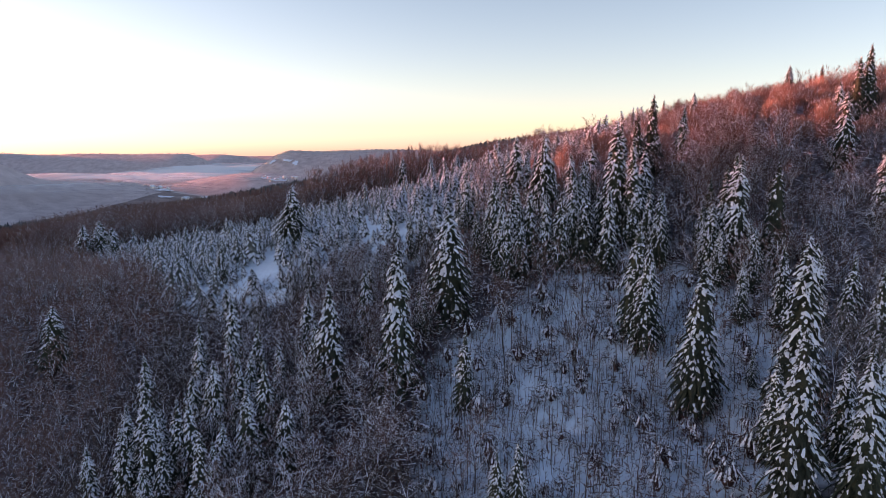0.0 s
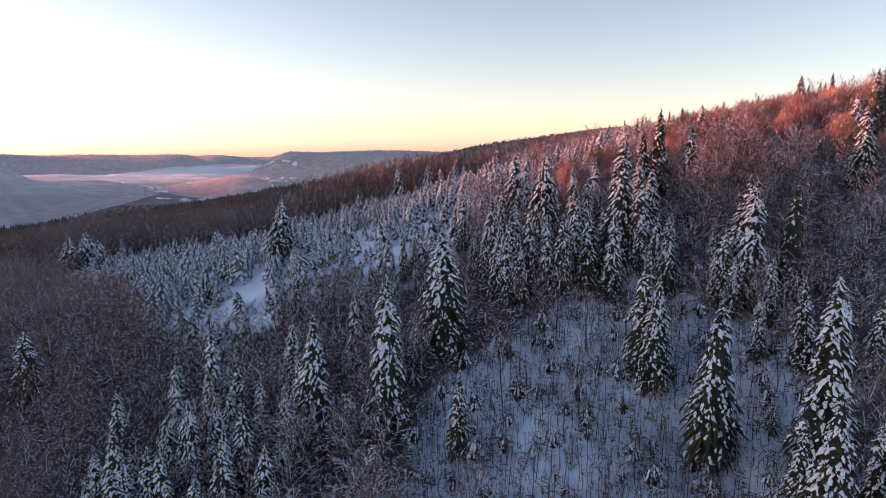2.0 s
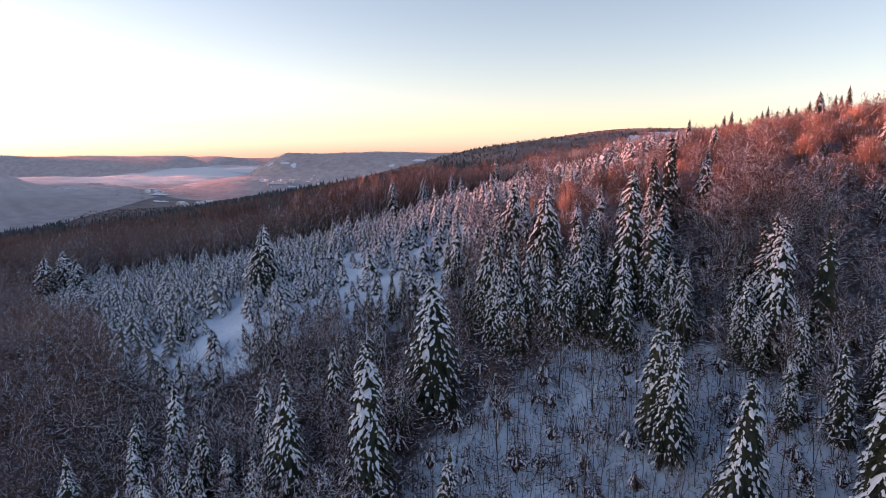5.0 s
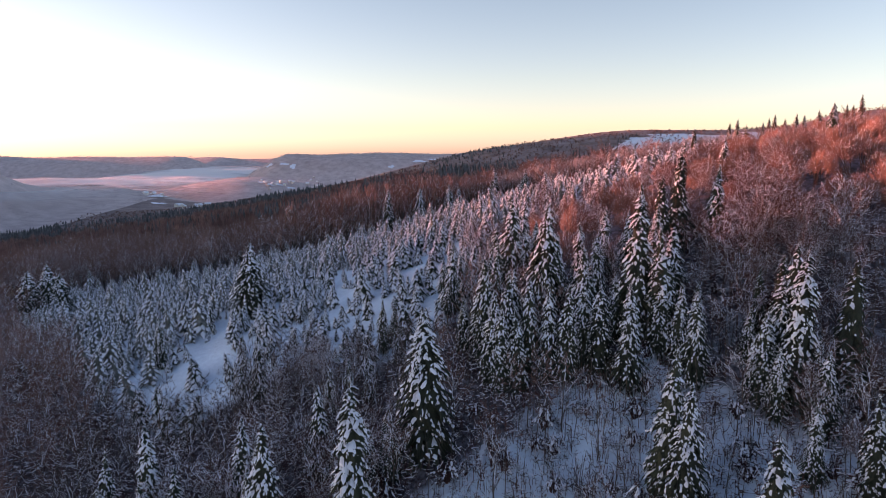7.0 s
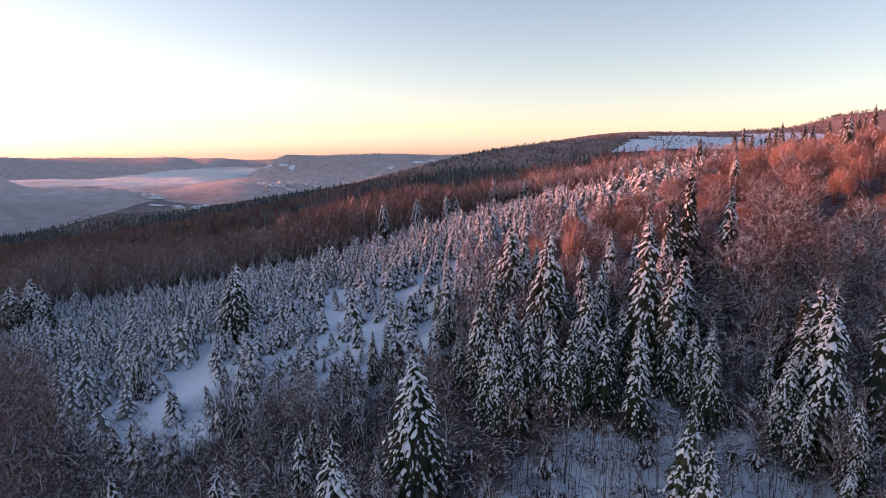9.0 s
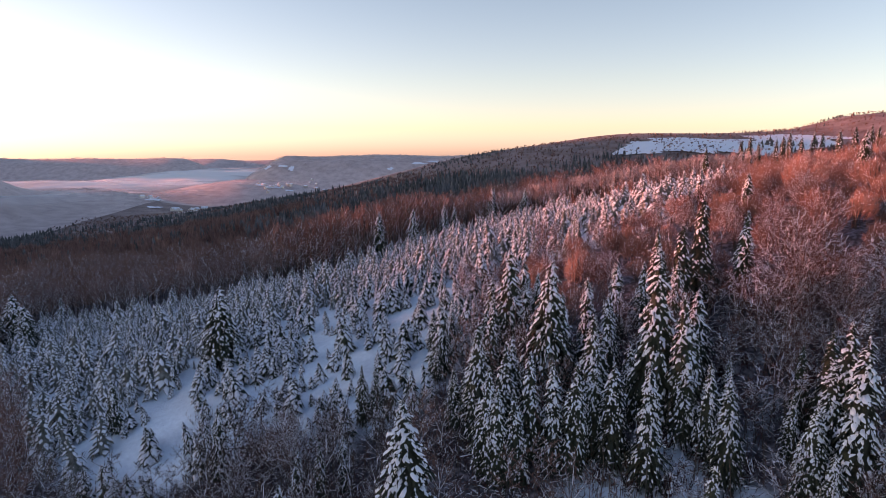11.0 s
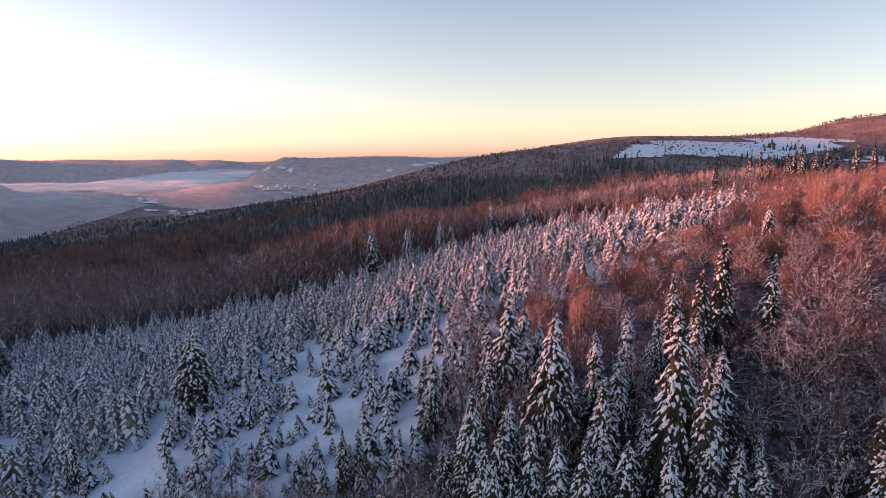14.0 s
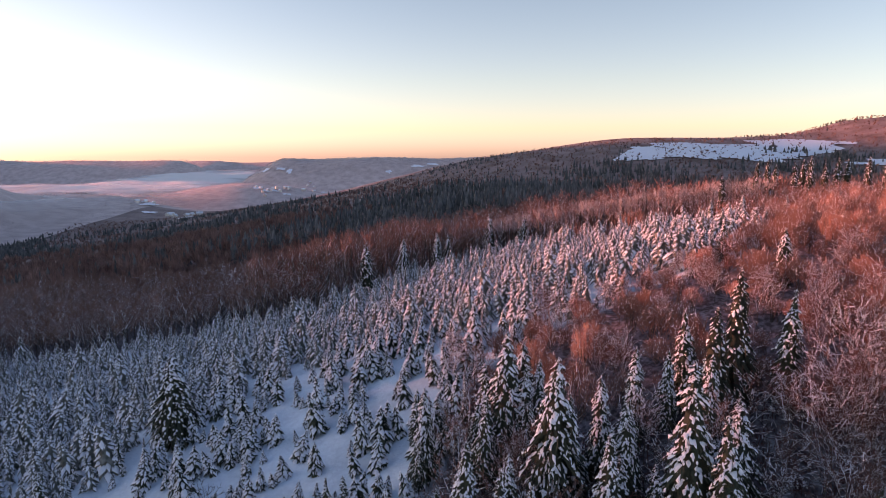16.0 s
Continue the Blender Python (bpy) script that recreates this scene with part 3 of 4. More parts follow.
spruce(141.8, 330.0, 20.8, "dark")
spruce(157.9, 330.0, 19.9, "dark")
spruce(152.6, 335.0, 19.1, "dark")
spruce(76.6, 173.2, 5.9, "narrow")
spruce(77.6, 173.8, 6.5, "narrow")
spruce(-8.6, 159.0, 11.6, "narrow")
spruce(-6.1, 159.6, 10.2, "narrow")
spruce(-34.3, 155.6, 14.1, "narrow")
spruce(-65.1, 176.3, 13.2, "narrow")
spruce(-75.6, 177.5, 7.2, "narrow")
spruce(79.1, 302.0, 8.4, "narrow")
spruce(49.1, 148.7, 11.1, "narrow")
spruce(45.6, 148.1, 10.3, "narrow")
spruce(4.4, 176.0, 9.6, "narrow")
spruce(8.5, 173.6, 9.9, "narrow")
spruce(13.6, 177.5, 8.0, "narrow")
spruce(10.0, 174.2, 8.3, "narrow")
spruce(5.4, 164.5, 8.2, "narrow")
spruce(77.1, 171.1, 6.1, "narrow")
spruce(76.1, 171.6, 5.1, "narrow")
spruce(12.4, 156.3, 12.3, "narrow")
spruce(155.4, 315.0, 20.7, "dark")
spruce(151.9, 300.0, 17.6, "dark")
spruce(156.6, 300.0, 18.9, "dark")
spruce(160.3, 300.0, 17.7, "dark")
spruce(154.1, 280.0, 17.3, "dark")
spruce(153.3, 270.0, 16.3, "dark")
spruce(152.1, 260.0, 16.0, "dark")
spruce(150.9, 255.0, 14.7, "dark")
spruce(150.6, 250.0, 17.4, "dark")
spruce(155.6, 320.0, 20.1, "dark")

# ---- the woods by stands ----
rng = np.random.default_rng(7)


GLADES = [(-56, 179, 9), (-54, 172, 10), (-44, 165, 11), (-56, 189, 8), (-37, 191, 8), (-23, 196, 7), (-26, 183, 7), (-33, 178, 7), (-16, 178, 7), (-20, 207, 6), (-27, 215, 6), (-34, 266, 6), (0, 192, 8), (5, 203, 7),
          (-8, 196, 7), (-3, 169, 6), (-13, 162, 7), (-91, 305, 5), (-116, 309, 5)]


def glade(x, y):
    g = np.zeros(np.shape(x))
    for a, b, r in GLADES:
        g = np.maximum(g, np.exp(-((x - a) ** 2 + (y - b) ** 2) / (r * r)))
    return g


def strewn(n, x0, x1, y0, y1, test, gap, keep=None):
    """Up to n spots in a box that pass the test and keep a gap from one another."""
    got, cells = [], {}
    for _ in range(n * 14):
        if len(got) >= n:
            break
        x, y = rng.uniform(x0, x1), rng.uniform(y0, y1)
        if not test(x, y):
            continue
        c = (int(x // gap), int(y // gap))
        if any((x - a) ** 2 + (y - b) ** 2 < gap * gap for i in (-1, 0, 1) for j in (-1, 0, 1) for a, b in cells.get((c[0] + i, c[1] + j), ())):
            continue
        cells.setdefault(c, []).append((x, y))
        got.append((x, y))
    return np.array(got).reshape(-1, 2)


def spots(xy, h0, h1, unit, wide=(0.85, 1.2)):
    h = rng.uniform(h0, h1, len(xy)) / unit
    return np.column_stack([xy, land(xy[:, 0], xy[:, 1]) - 0.15, h, h * rng.uniform(*wide, len(xy))])


def stuff(name, shape, mat, label, category, smooth=False):
    ob = new(name, mesh_of(name, *shape.arrays(), mat, smooth))
    return tagged(ob, label, category, kind="stuff")


# smaller spruces that fill the groups
for (x0, x1, y0, y1, n, lo, hi) in ((-62, -26, 92, 128, 26, 13, 19), (-34, -2, 126, 150, 7, 9, 14), (10, 34, 138, 168, 12, 11, 17), (32, 52, 138, 166, 12, 11, 18), (54, 72, 96, 136, 9, 11, 17), (66, 120, 150, 300, 10, 7, 13), (46, 62, 66, 84, 4, 14, 18)):
    for x, y in strewn(n, x0, x1, y0, y1, lambda x, y: True, 3.4):
        spruce(round(x, 1), round(y, 1), rng.uniform(lo, hi), ("narrow", "narrow", "broad")[int(rng.integers(3))], 1.0)

hero_xy = np.array([(o.location.x, o.location.y) for o in scene.objects if o.name.startswith("spruce_tree")])


def clear_of_heroes(x, y, r):
    return np.min((hero_xy[:, 0] - x) ** 2 + (hero_xy[:, 1] - y) ** 2) > r * r


# young spruces of the plantation
def in_plantation(x, y):
    clump = 0.68 + 0.75 * math.sin(x * 0.33 + 2.1 * math.sin(y * 0.23)) * math.sin(y * 0.31 + 1.7 * math.sin(x * 0.19)) + (0.25 if y > 225 else -0.1 if y < 212 else 0.0)
    return inside(PLANTATION, x, y) and rng.random() < clump and rng.random() > 0.66 * glade(x, y) and clear_of_heroes(x, y, 2.0)


young_xy = strewn(2800, -170, 120, 148, 355, in_plantation, 1.55)
order = np.argsort(np.hypot(young_xy[:, 0] + 12, (young_xy[:, 1] - 171)))
near_young, rest_young = young_xy[order[:280]], young_xy[order[280:]]
YOUNG = "young spruce bowed under thick snow in a plantation"
young_kinds = []
for sd in range(6):
    young_kinds.append(make_tree("young_spruce", young_shapes(100 + sd, 6.0, 6 * (0.21 + 0.03 * (sd % 3)), 165, 0.85), (BARK, NEEDLES, SNOW),
                                 (("trunk", ""), ("crown", "dark green boughs"), ("snow_load", "white snow lying on the boughs")), YOUNG, "tree", "young spruces"))
for i, (x, y) in enumerate(near_young):
    h = (3.0 + 5.8 * rng.random() ** 1.3) * (0.85 if glade(x, y) > 0.2 else 1.0)
    m = pose(x, y, on_land(x, y) - 0.1, *rng.normal(0, 5, 2), rng.uniform(0, 360)) @ Matrix.Diagonal((h / 6 * 1.3, h / 6 * 1.3, h / 6, 1))
    t = young_kinds[i] if i < 6 else copy_thing(young_kinds[i % 6], pose(0, 0, 0))
    t.matrix_basis = m
low = [young_shapes(140 + k, 6.0, 6 * (0.19 + 0.03 * (k % 3)), 54, 0.9) for k in range(10)]
yspots = spots(rest_young, 2.8, 8.6, 6.0, (1.05, 1.65))
yspots[:, 3:] *= np.where(yspots[:, 1] < 245, 1.22, 1.0)[:, None]
yspots[:, 3:] *= (0.78 + 0.5 * rng.random(len(yspots)) ** 2.5)[:, None]
for k, (nm, mat, lab) in enumerate((("young_spruce_stems", BARK, "thin stems of a spruce plantation"), ("young_spruce_crowns", NEEDLES_FROST, "dark boughs of a dense spruce plantation"),
                                    ("plantation_snow", SNOW, "thick snow on a dense spruce plantation"))):
    g = np.random.default_rng(70)
    stuff(nm, repeat([s[k].arrays() for s in low], g, yspots, 0.07), mat, lab, "trees")

# leafless woods
BARE = "leafless beech with fine reddish twigs dusted with snow"


def bare_zone(x, y):
    """Where leafless trees stand on the near slopes, and how thickly."""
    if inside(PLANTATION, x, y):
        return 0.0
    if inside(CLEARING, x, y):
        return 0.05
    if x < -8 and y < 230:
        return 0.6
    if inside(BELT, x, y):
        return 0.0
    if 18 < x < 75 and 166 < y < 262:
        return 0.05
    if x > 58 and y > 162:
        return 0.14
    if x > 58 and y > 95:
        return 0.42
    if y > 296:
        return 1.0
    if x > 45 and y < 110:
        return 1.0
    return 0.25


def bare_height(x, y):
    if 22 < x < 115 and 160 < y < 262:
        return 7.0
    if y > 290 and x < 110:
        return 14.5
    if x > 72:
        return 8.5
    return 10.5


bare_xy = strewn(2250, -210, 180, 80, 385, lambda x, y: abs(x) < 0.8 * y + 12 and rng.random() < bare_zone(x, y) and clear_of_heroes(x, y, 2.2), 2.6)
weight = np.minimum(np.hypot(bare_xy[:, 0] + 25, bare_xy[:, 1] - 110) * 1.2, np.hypot(bare_xy[:, 0] - 66, bare_xy[:, 1] - 138))
order = np.argsort(weight)
near_bare, rest_bare = bare_xy[order[:190]], bare_xy[order[190:]]
bare_kinds = []
for sd in range(7):
    bare_kinds.append(make_tree("beech_tree", bare_tree_shapes(200 + sd, 14.0, 13, 6, 6, 0.75 if sd < 4 else 0.6, True, (0.42, 0.5, 0.38)[sd % 3], 1.0, (0.3, 0.12, 0.4)[sd % 3]), (BEECH, TWIG, SNOW),
                                (("trunk", ""), ("crown", "fine reddish-brown twigs"), ("snow_load", "snow lying along the limbs")), BARE, "tree", "leafless beeches", False))
for i, (x, y) in enumerate(near_bare):
    h = rng.uniform(0.8, 1.2) * bare_height(x, y)
    m = pose(x, y, on_land(x, y), *rng.normal(0, 4, 2), rng.uniform(0, 360)) @ Matrix.Diagonal((h / 14 * 1.25, h / 14 * 1.25, h / 14, 1))
    t = bare_kinds[i] if i < 7 else copy_thing(bare_kinds[i % 7], pose(0, 0, 0))
    t.matrix_basis = m
lowbare = [bare_tree_shapes(240 + k, 14.0, 10, 4, 7, 0.68, False, (0.42, 0.5)[k % 2], 1.0, (0.3, 0.15)[k % 2]) for k in range(8)]
bspots = spots(rest_bare, 11.5, 16.5, 14.0, (1.0, 1.35))
bspots[:, 3:] *= np.array([bare_height(x, y) / 14 for x, y in rest_bare])[:, None]
frosted = (bspots[:, 0] > 56) & (bspots[:, 1] < 170)
# the wood below the plantation takes the shade-darkened twig colour
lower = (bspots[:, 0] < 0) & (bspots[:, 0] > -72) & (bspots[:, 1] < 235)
for k, (nm, mat, lab) in enumerate((("beech_trunks", BEECH, "grey trunks of a leafless beech wood"), ("beech_twigs", TWIG_WOOD, "reddish twigs of a leafless beech wood"),
                                    ("beech_wood_snow", SNOW, "snow on the limbs of a leafless wood"))):
    stuff(nm, repeat([s[k].arrays() for s in lowbare], np.random.default_rng(71), bspots[~lower & ~frosted]), mat, lab, "trees")
    stuff("frosted_" + nm, repeat([s[k].arrays() for s in lowbare], np.random.default_rng(69), bspots[frosted]), RIME if k == 1 else mat, ("grey trunks", "hoarfrosted twigs", "snow on the limbs")[k] + " of beeches on the steep slope", "trees")
    stuff("old_" + nm, repeat([s[k].arrays() for s in lowbare], np.random.default_rng(70), bspots[lower]), SHADE_TWIG if k == 1 else mat, ("grey trunks", "shade-dark grey-brown twigs", "snow on the limbs")[k] + " of a beech wood below the plantation", "trees")

# a belt of frosted beeches behind the plantation
def tall_beech(seed):
    """A tall forest beech: a long bare stem and a narrow crown of steep limbs and fine twigs."""
    g = np.random.default_rng(seed)
    stem, fine, white = Shape(), Shape(), Shape()
    lean = g.normal(0, 0.4, 2)
    tube(stem, [(0, 0, -0.8), (lean[0] * 0.3, lean[1] * 0.3, 7), (*lean, 14), (*(lean * 1.3), 18.5)], [0.24, 0.19, 0.11, 0.02], 5)
    for _ in range(16):
        h, a = g.uniform(8.5, 16.5), g.uniform(0, 6.28)
        p = np.array([*(lean * h / 14), h])
        q = p + np.array([math.cos(a), math.sin(a), 0]) * g.uniform(0.9, 2.4) + [0, 0, g.uniform(1.4, 3.2)]
        thorn(stem, p, q, 0.07)
        if g.random() < 0.5:
            side = np.cross(q - p, [0, 0, 1.0])
            side *= 0.12 / (np.linalg.norm(side) + 1e-9)
            white.add([p - side, p + [0, 0, 0.16], p + side, q + [0, 0, 0.08]], [(0, 1, 3), (1, 2, 3)])
        for _ in range(8):
            r = p + (q - p) * g.uniform(0.3, 1.0)
            blade(fine, r, r + g.normal(0, 0.55, 3) + [0, 0, g.uniform(0.5, 1.5)], 0.06)
    return stem, fine, white


belt_xy = strewn(430, -75, 138, 295, 365, lambda x, y: inside(BELT, x, y) and clear_of_heroes(x, y, 3.0), 2.7)
belt_spots = spots(belt_xy, 0.85, 1.1, 1.0, (0.85, 1.2))
belt_spots[:, 3] *= 0.76 + 0.55 * (1 - ss(-20, 36, belt_spots[:, 0]))
tall = [tall_beech(640 + k) for k in range(8)]
rimed = belt_spots[:, 0] > 30
for k, (nm, mat, lab) in enumerate((("tall_beech_stems", BEECH, "long grey stems of a beech belt behind the plantation"), ("tall_beech_twigs", TWIG_WOOD, "rusty twigs of a tall beech belt"), ("tall_beech_snow", SNOW, "snow on the limbs of a beech belt"))):
    stuff(nm, repeat([q[k].arrays() for q in tall], np.random.default_rng(78), belt_spots[~rimed]), mat, lab, "trees")
    stuff("rimed_" + nm[5:], repeat([q[k].arrays() for q in tall], np.random.default_rng(68), belt_spots[rimed]), RIME if k == 1 else mat, "hoarfrosted " + lab, "trees")

# big snow-laden beeches at the lower edge of the plantation
for i, (x, y, h) in enumerate(((-79.0, 322.0, 19.0), (-57.0, 310.0, 18.0), (-68.0, 318.0, 15.0), (-44.0, 304.0, 14.0))):
    t = copy_thing(bare_kinds[i % 4], pose(0, 0, 0))
    t.matrix_basis = pose(x, y, on_land(x, y), 0, 0, 77 * i) @ Matrix.Diagonal((h / 14 * 1.35, h / 14 * 1.35, h / 14, 1))
    t["label"] = "spreading leafless beech laden with snow beside the plantation"

# thin saplings and brush standing in the snow
def sapling(seed):
    g = np.random.default_rng(seed)
    s, white = Shape(), Shape()
    for _ in range(3):
        a = np.append(g.normal(0, 0.6, 2), 0)
        top = a + np.append(g.normal(0, 0.5, 2), g.uniform(1.6, 3.6))
        thorn(s, a - [0, 0, 0.3], top, 0.05)
        for u in g.uniform(0.25, 0.95, 6):
            p = a + (top - a) * u
            q = p + np.append(g.normal(0, 0.6, 2), g.uniform(-0.1, 0.7))
            blade(s, p, q, 0.055)
            if g.random() < 0.24:
                side = np.cross(q - p, [0, 0, 1.0])
                side *= 0.09 / (np.linalg.norm(side) + 1e-9)
                up = np.array([0, 0, 0.12])
                white.add([p - side, p + up, p + side, q + up * 0.6], [(0, 1, 3), (1, 2, 3)])
    return s.arrays(), white.arrays()


brush_xy = strewn(10500, -150, 130, 72, 262, lambda x, y: abs(x) < 0.8 * y + 12 and (y < 165 or (x < 18 and y < 205)) and not inside(PLANTATION, x, y) and (rng.random() < (0.4 if inside(CLEARING, x, y) else 0.25 if x > 40 else 0.6)), 0.75)
bsp = spots(brush_xy, 0.6, 1.4, 1.0)
saplings = [sapling(s) for s in range(300, 310)]
stuff("undergrowth", repeat([s[0] for s in saplings], np.random.default_rng(72), bsp), BRUSH, "thin bare saplings and brush standing in snow", "undergrowth")
stuff("undergrowth_snow", repeat([s[1] for s in saplings], np.random.default_rng(72), bsp), SNOW, "flecks of snow caught on bare brush", "snow")


# a stand of thin bare poles on the lower slope
def pole(seed):
    g = np.random.default_rng(seed)
    s = Shape()
    top = np.append(g.normal(0, 0.4, 2), g.uniform(5.5, 8.5))
    tube(s, [np.array([0, 0, -0.5]), top * 0.5 + np.append(g.normal(0, 0.08, 2), 0), top], [0.075, 0.055, 0.015], 3)
    for u in g.uniform(0.4, 0.98, 12):
        p = top * u
        blade(s, p, p + np.append(g.normal(0, 0.55, 2), g.uniform(0.3, 1.1)), 0.035)
    return s.arrays()


pole_xy = strewn(900, -12, 84, 76, 156, lambda x, y: abs(x) < 0.8 * y + 6 and clear_of_heroes(x, y, 1.5), 1.4)
stuff("pole_stand", repeat([pole(s) for s in range(340, 348)], np.random.default_rng(76), spots(pole_xy, 0.6, 1.2, 1.0)), BEECH, "stand of thin leafless poles on a snowy slope", "trees")

# round bushy beeches that catch the low sun
BUSHY = "round bushy leafless beech glowing red in low sun"
bushy_kinds = [make_tree("bushy_beech", bare_tree_shapes(260 + k, 9.0, 32, 7, 8, (0.6, 0.75, 0.85)[k], True, 0.5, 0.42, 0.06 + 0.06 * k), (BEECH, TWIG, SNOW), (("trunk", ""), ("crown", "dense fine reddish twigs"), ("snow_load", "snow lying along the limbs")), BUSHY, "tree", "bushy beeches", False) for k in range(3)]
for i, (x, y, h) in enumerate(((30.6, 186.9, 13.1), (40.2, 172.2, 9.5), (50.2, 182.1, 7.4), (37.0, 175.2, 8.7), (67.9, 180.3, 8.8), (85.7, 184.6, 9.6), (77.5, 164.6, 14.3), (67.7, 152.2, 18.0), (11.3, 191.4, 10.7), (69.0, 166.0, 10.8), (61.5, 189.4, 8.3), (59.4, 198.5, 8.3), (43.1, 195.3, 7.6), (75.2, 175.3, 9.5), (78.8, 193.1, 6.1), (93.2, 189.5, 5.9), (78.0, 205.3, 5.3), (121.2, 244.1, 8.4), (19.8, 158.3, 9.6), (-19.5, 147.7, 12.5), (-28.0, 146.7, 10.3), (-13.3, 150.7, 9.0), (-4.3, 136.2, 6.7), (-20.6, 151.0, 11.2), (-26.9, 153.9, 9.6), (73.5, 148.6, 15.6), (81.0, 147.3, 16.5), (63.9, 148.3, 13.5), (70.1, 152.8, 14.1), (74.3, 149.2, 13.7))):
    t = bushy_kinds[i] if i < 3 else copy_thing(bushy_kinds[i % 3], pose(0, 0, 0))
    t.matrix_basis = pose(x, y, on_land(x, y), 0, 0, rng.uniform(0, 360)) @ Matrix.Diagonal((h / 9, h / 9, h / 9, 1))

# low round thickets of young beech on the sunny slope
def thicket_shapes(seed, twigs):
    g = np.random.default_rng(seed)
    wood, fine, white = Shape(), Shape(), Shape()
    high, wide = 7.0, g.uniform(3.0, 4.0)
    lobes = [(g.normal(0, 0.3, 2) * wide, g.uniform(0.75, 1.05), g.uniform(0.6, 1.0)) for _ in range(4)]
    for _ in range(12):
        a, r = g.uniform(0, 6.28), g.uniform(0.1, 0.6) * wide
        foot = np.append(g.normal(0, 0.5, 2), -0.3)
        tube(wood, [foot, np.array([math.cos(a) * r * 0.6, math.sin(a) * r * 0.6, high * 0.4]), np.array([math.cos(a) * r, math.sin(a) * r, high * g.uniform(0.6, 0.85)])], [0.07, 0.05, 0.015], 3)
    for _ in range(twigs):
        c, up, k = lobes[int(g.integers(4))]
        a, r = g.uniform(0, 6.28), math.sqrt(g.random())
        tip = np.array([c[0] + math.cos(a) * wide * k * r, c[1] + math.sin(a) * wide * k * r, high * up * (1 - 0.5 * r * r) + g.normal(0, 0.25)])
        root = np.array([tip[0] * 0.68, tip[1] * 0.68, tip[2] * g.uniform(0.4, 0.72)])
        blade(fine, root, tip, 0.032)
        for _ in range(6):
            p = root + (tip - root) * g.uniform(0.35, 0.9)
            q = p + (tip - root) * 0.16 + g.normal(0, 0.38, 3) + [0, 0, 0.25]
            blade(fine, p, q, 0.026)
            if g.random() < 0.09:
                d = (q - p) * 0.6
                side = np.cross(d, [0, 0, 1.0])
                side *= 0.07 / (np.linalg.norm(side) + 1e-9)
                white.add([p - side, p + [0, 0, 0.09], p + side, p + d + [0, 0, 0.05]], [(0, 1, 3), (1, 2, 3)])
    return wood, fine, white


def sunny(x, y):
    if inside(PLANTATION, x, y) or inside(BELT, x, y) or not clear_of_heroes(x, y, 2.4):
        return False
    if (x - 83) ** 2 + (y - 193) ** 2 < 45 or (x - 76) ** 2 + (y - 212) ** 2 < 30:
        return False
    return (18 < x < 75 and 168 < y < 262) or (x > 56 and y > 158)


thicket_xy = strewn(560, 18, 205, 158, 345, sunny, 4.3)
thicket_xy = thicket_xy[np.argsort(np.hypot(thicket_xy[:, 0] - 60, thicket_xy[:, 1] - 150))]
THICKET = "round thicket of young leafless beech reddened by low sun"
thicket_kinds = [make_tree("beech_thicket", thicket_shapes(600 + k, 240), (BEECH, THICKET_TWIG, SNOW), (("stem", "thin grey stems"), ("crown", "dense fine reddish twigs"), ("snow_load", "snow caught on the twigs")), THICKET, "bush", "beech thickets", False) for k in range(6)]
for i, (x, y) in enumerate(thicket_xy[:180]):
    h = rng.uniform(0.65, 1.35)
    t = thicket_kinds[i] if i < 6 else copy_thing(thicket_kinds[i % 6], pose(0, 0, 0))
    t.matrix_basis = pose(x, y, on_land(x, y), 0, 0, rng.uniform(0, 360)) @ Matrix.Diagonal((h * rng.uniform(0.85, 1.2), h * rng.uniform(0.85, 1.2), h, 1))
far_thickets = [thicket_shapes(620 + k, 100) for k in range(6)]
tspots = spots(thicket_xy[180:], 0.7, 1.45, 1.0)
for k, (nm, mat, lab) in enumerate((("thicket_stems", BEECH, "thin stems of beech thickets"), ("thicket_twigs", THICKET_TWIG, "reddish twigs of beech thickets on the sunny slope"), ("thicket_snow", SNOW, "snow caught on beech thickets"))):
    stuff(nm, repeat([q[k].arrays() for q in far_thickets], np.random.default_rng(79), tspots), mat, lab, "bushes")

# a fallen stem under snow at the head of the clearing
def fallen_stem(x, y, turn, length):
    root = new("fallen_log")
    g = np.random.default_rng(91)
    wood, white = Shape(), Shape()
    pts = [np.array([s * length, math.sin(s * 2.6) * 0.7, 0.3 + 2.6 * math.sin(s * 2.2)]) for s in np.linspace(0, 1, 6)]
    tube(wood, pts, np.linspace(0.24, 0.07, 6), 6)
    for p in pts[2:]:
        for _ in range(4):
            thorn(wood, p, p + g.normal(0, 0.8, 3) + [0.4, 0, 0.3], 0.04)
    for p, q in zip(pts[:-1], pts[1:]):
        d = q - p
        side = np.array([-d[1], d[0], 0]) / np.linalg.norm(d)
        for u in (0.25, 0.75):
            bean(white, p + d * u + [0, 0, 0.16], d * 0.42, side * g.uniform(0.42, 0.62), np.array([0, 0, g.uniform(0.25, 0.42)]))
    part("trunk", wood, BARK, root)
    part("snow_load", white, SNOW, root, "thick white snow", True)
    root.matrix_basis = pose(x, y, on_land(x, y), 0, -8, turn)
    tagged(root, "fallen tree stem buried under thick snow", "log")


fallen_stem(10.2, 124.0, 62, 9.0)

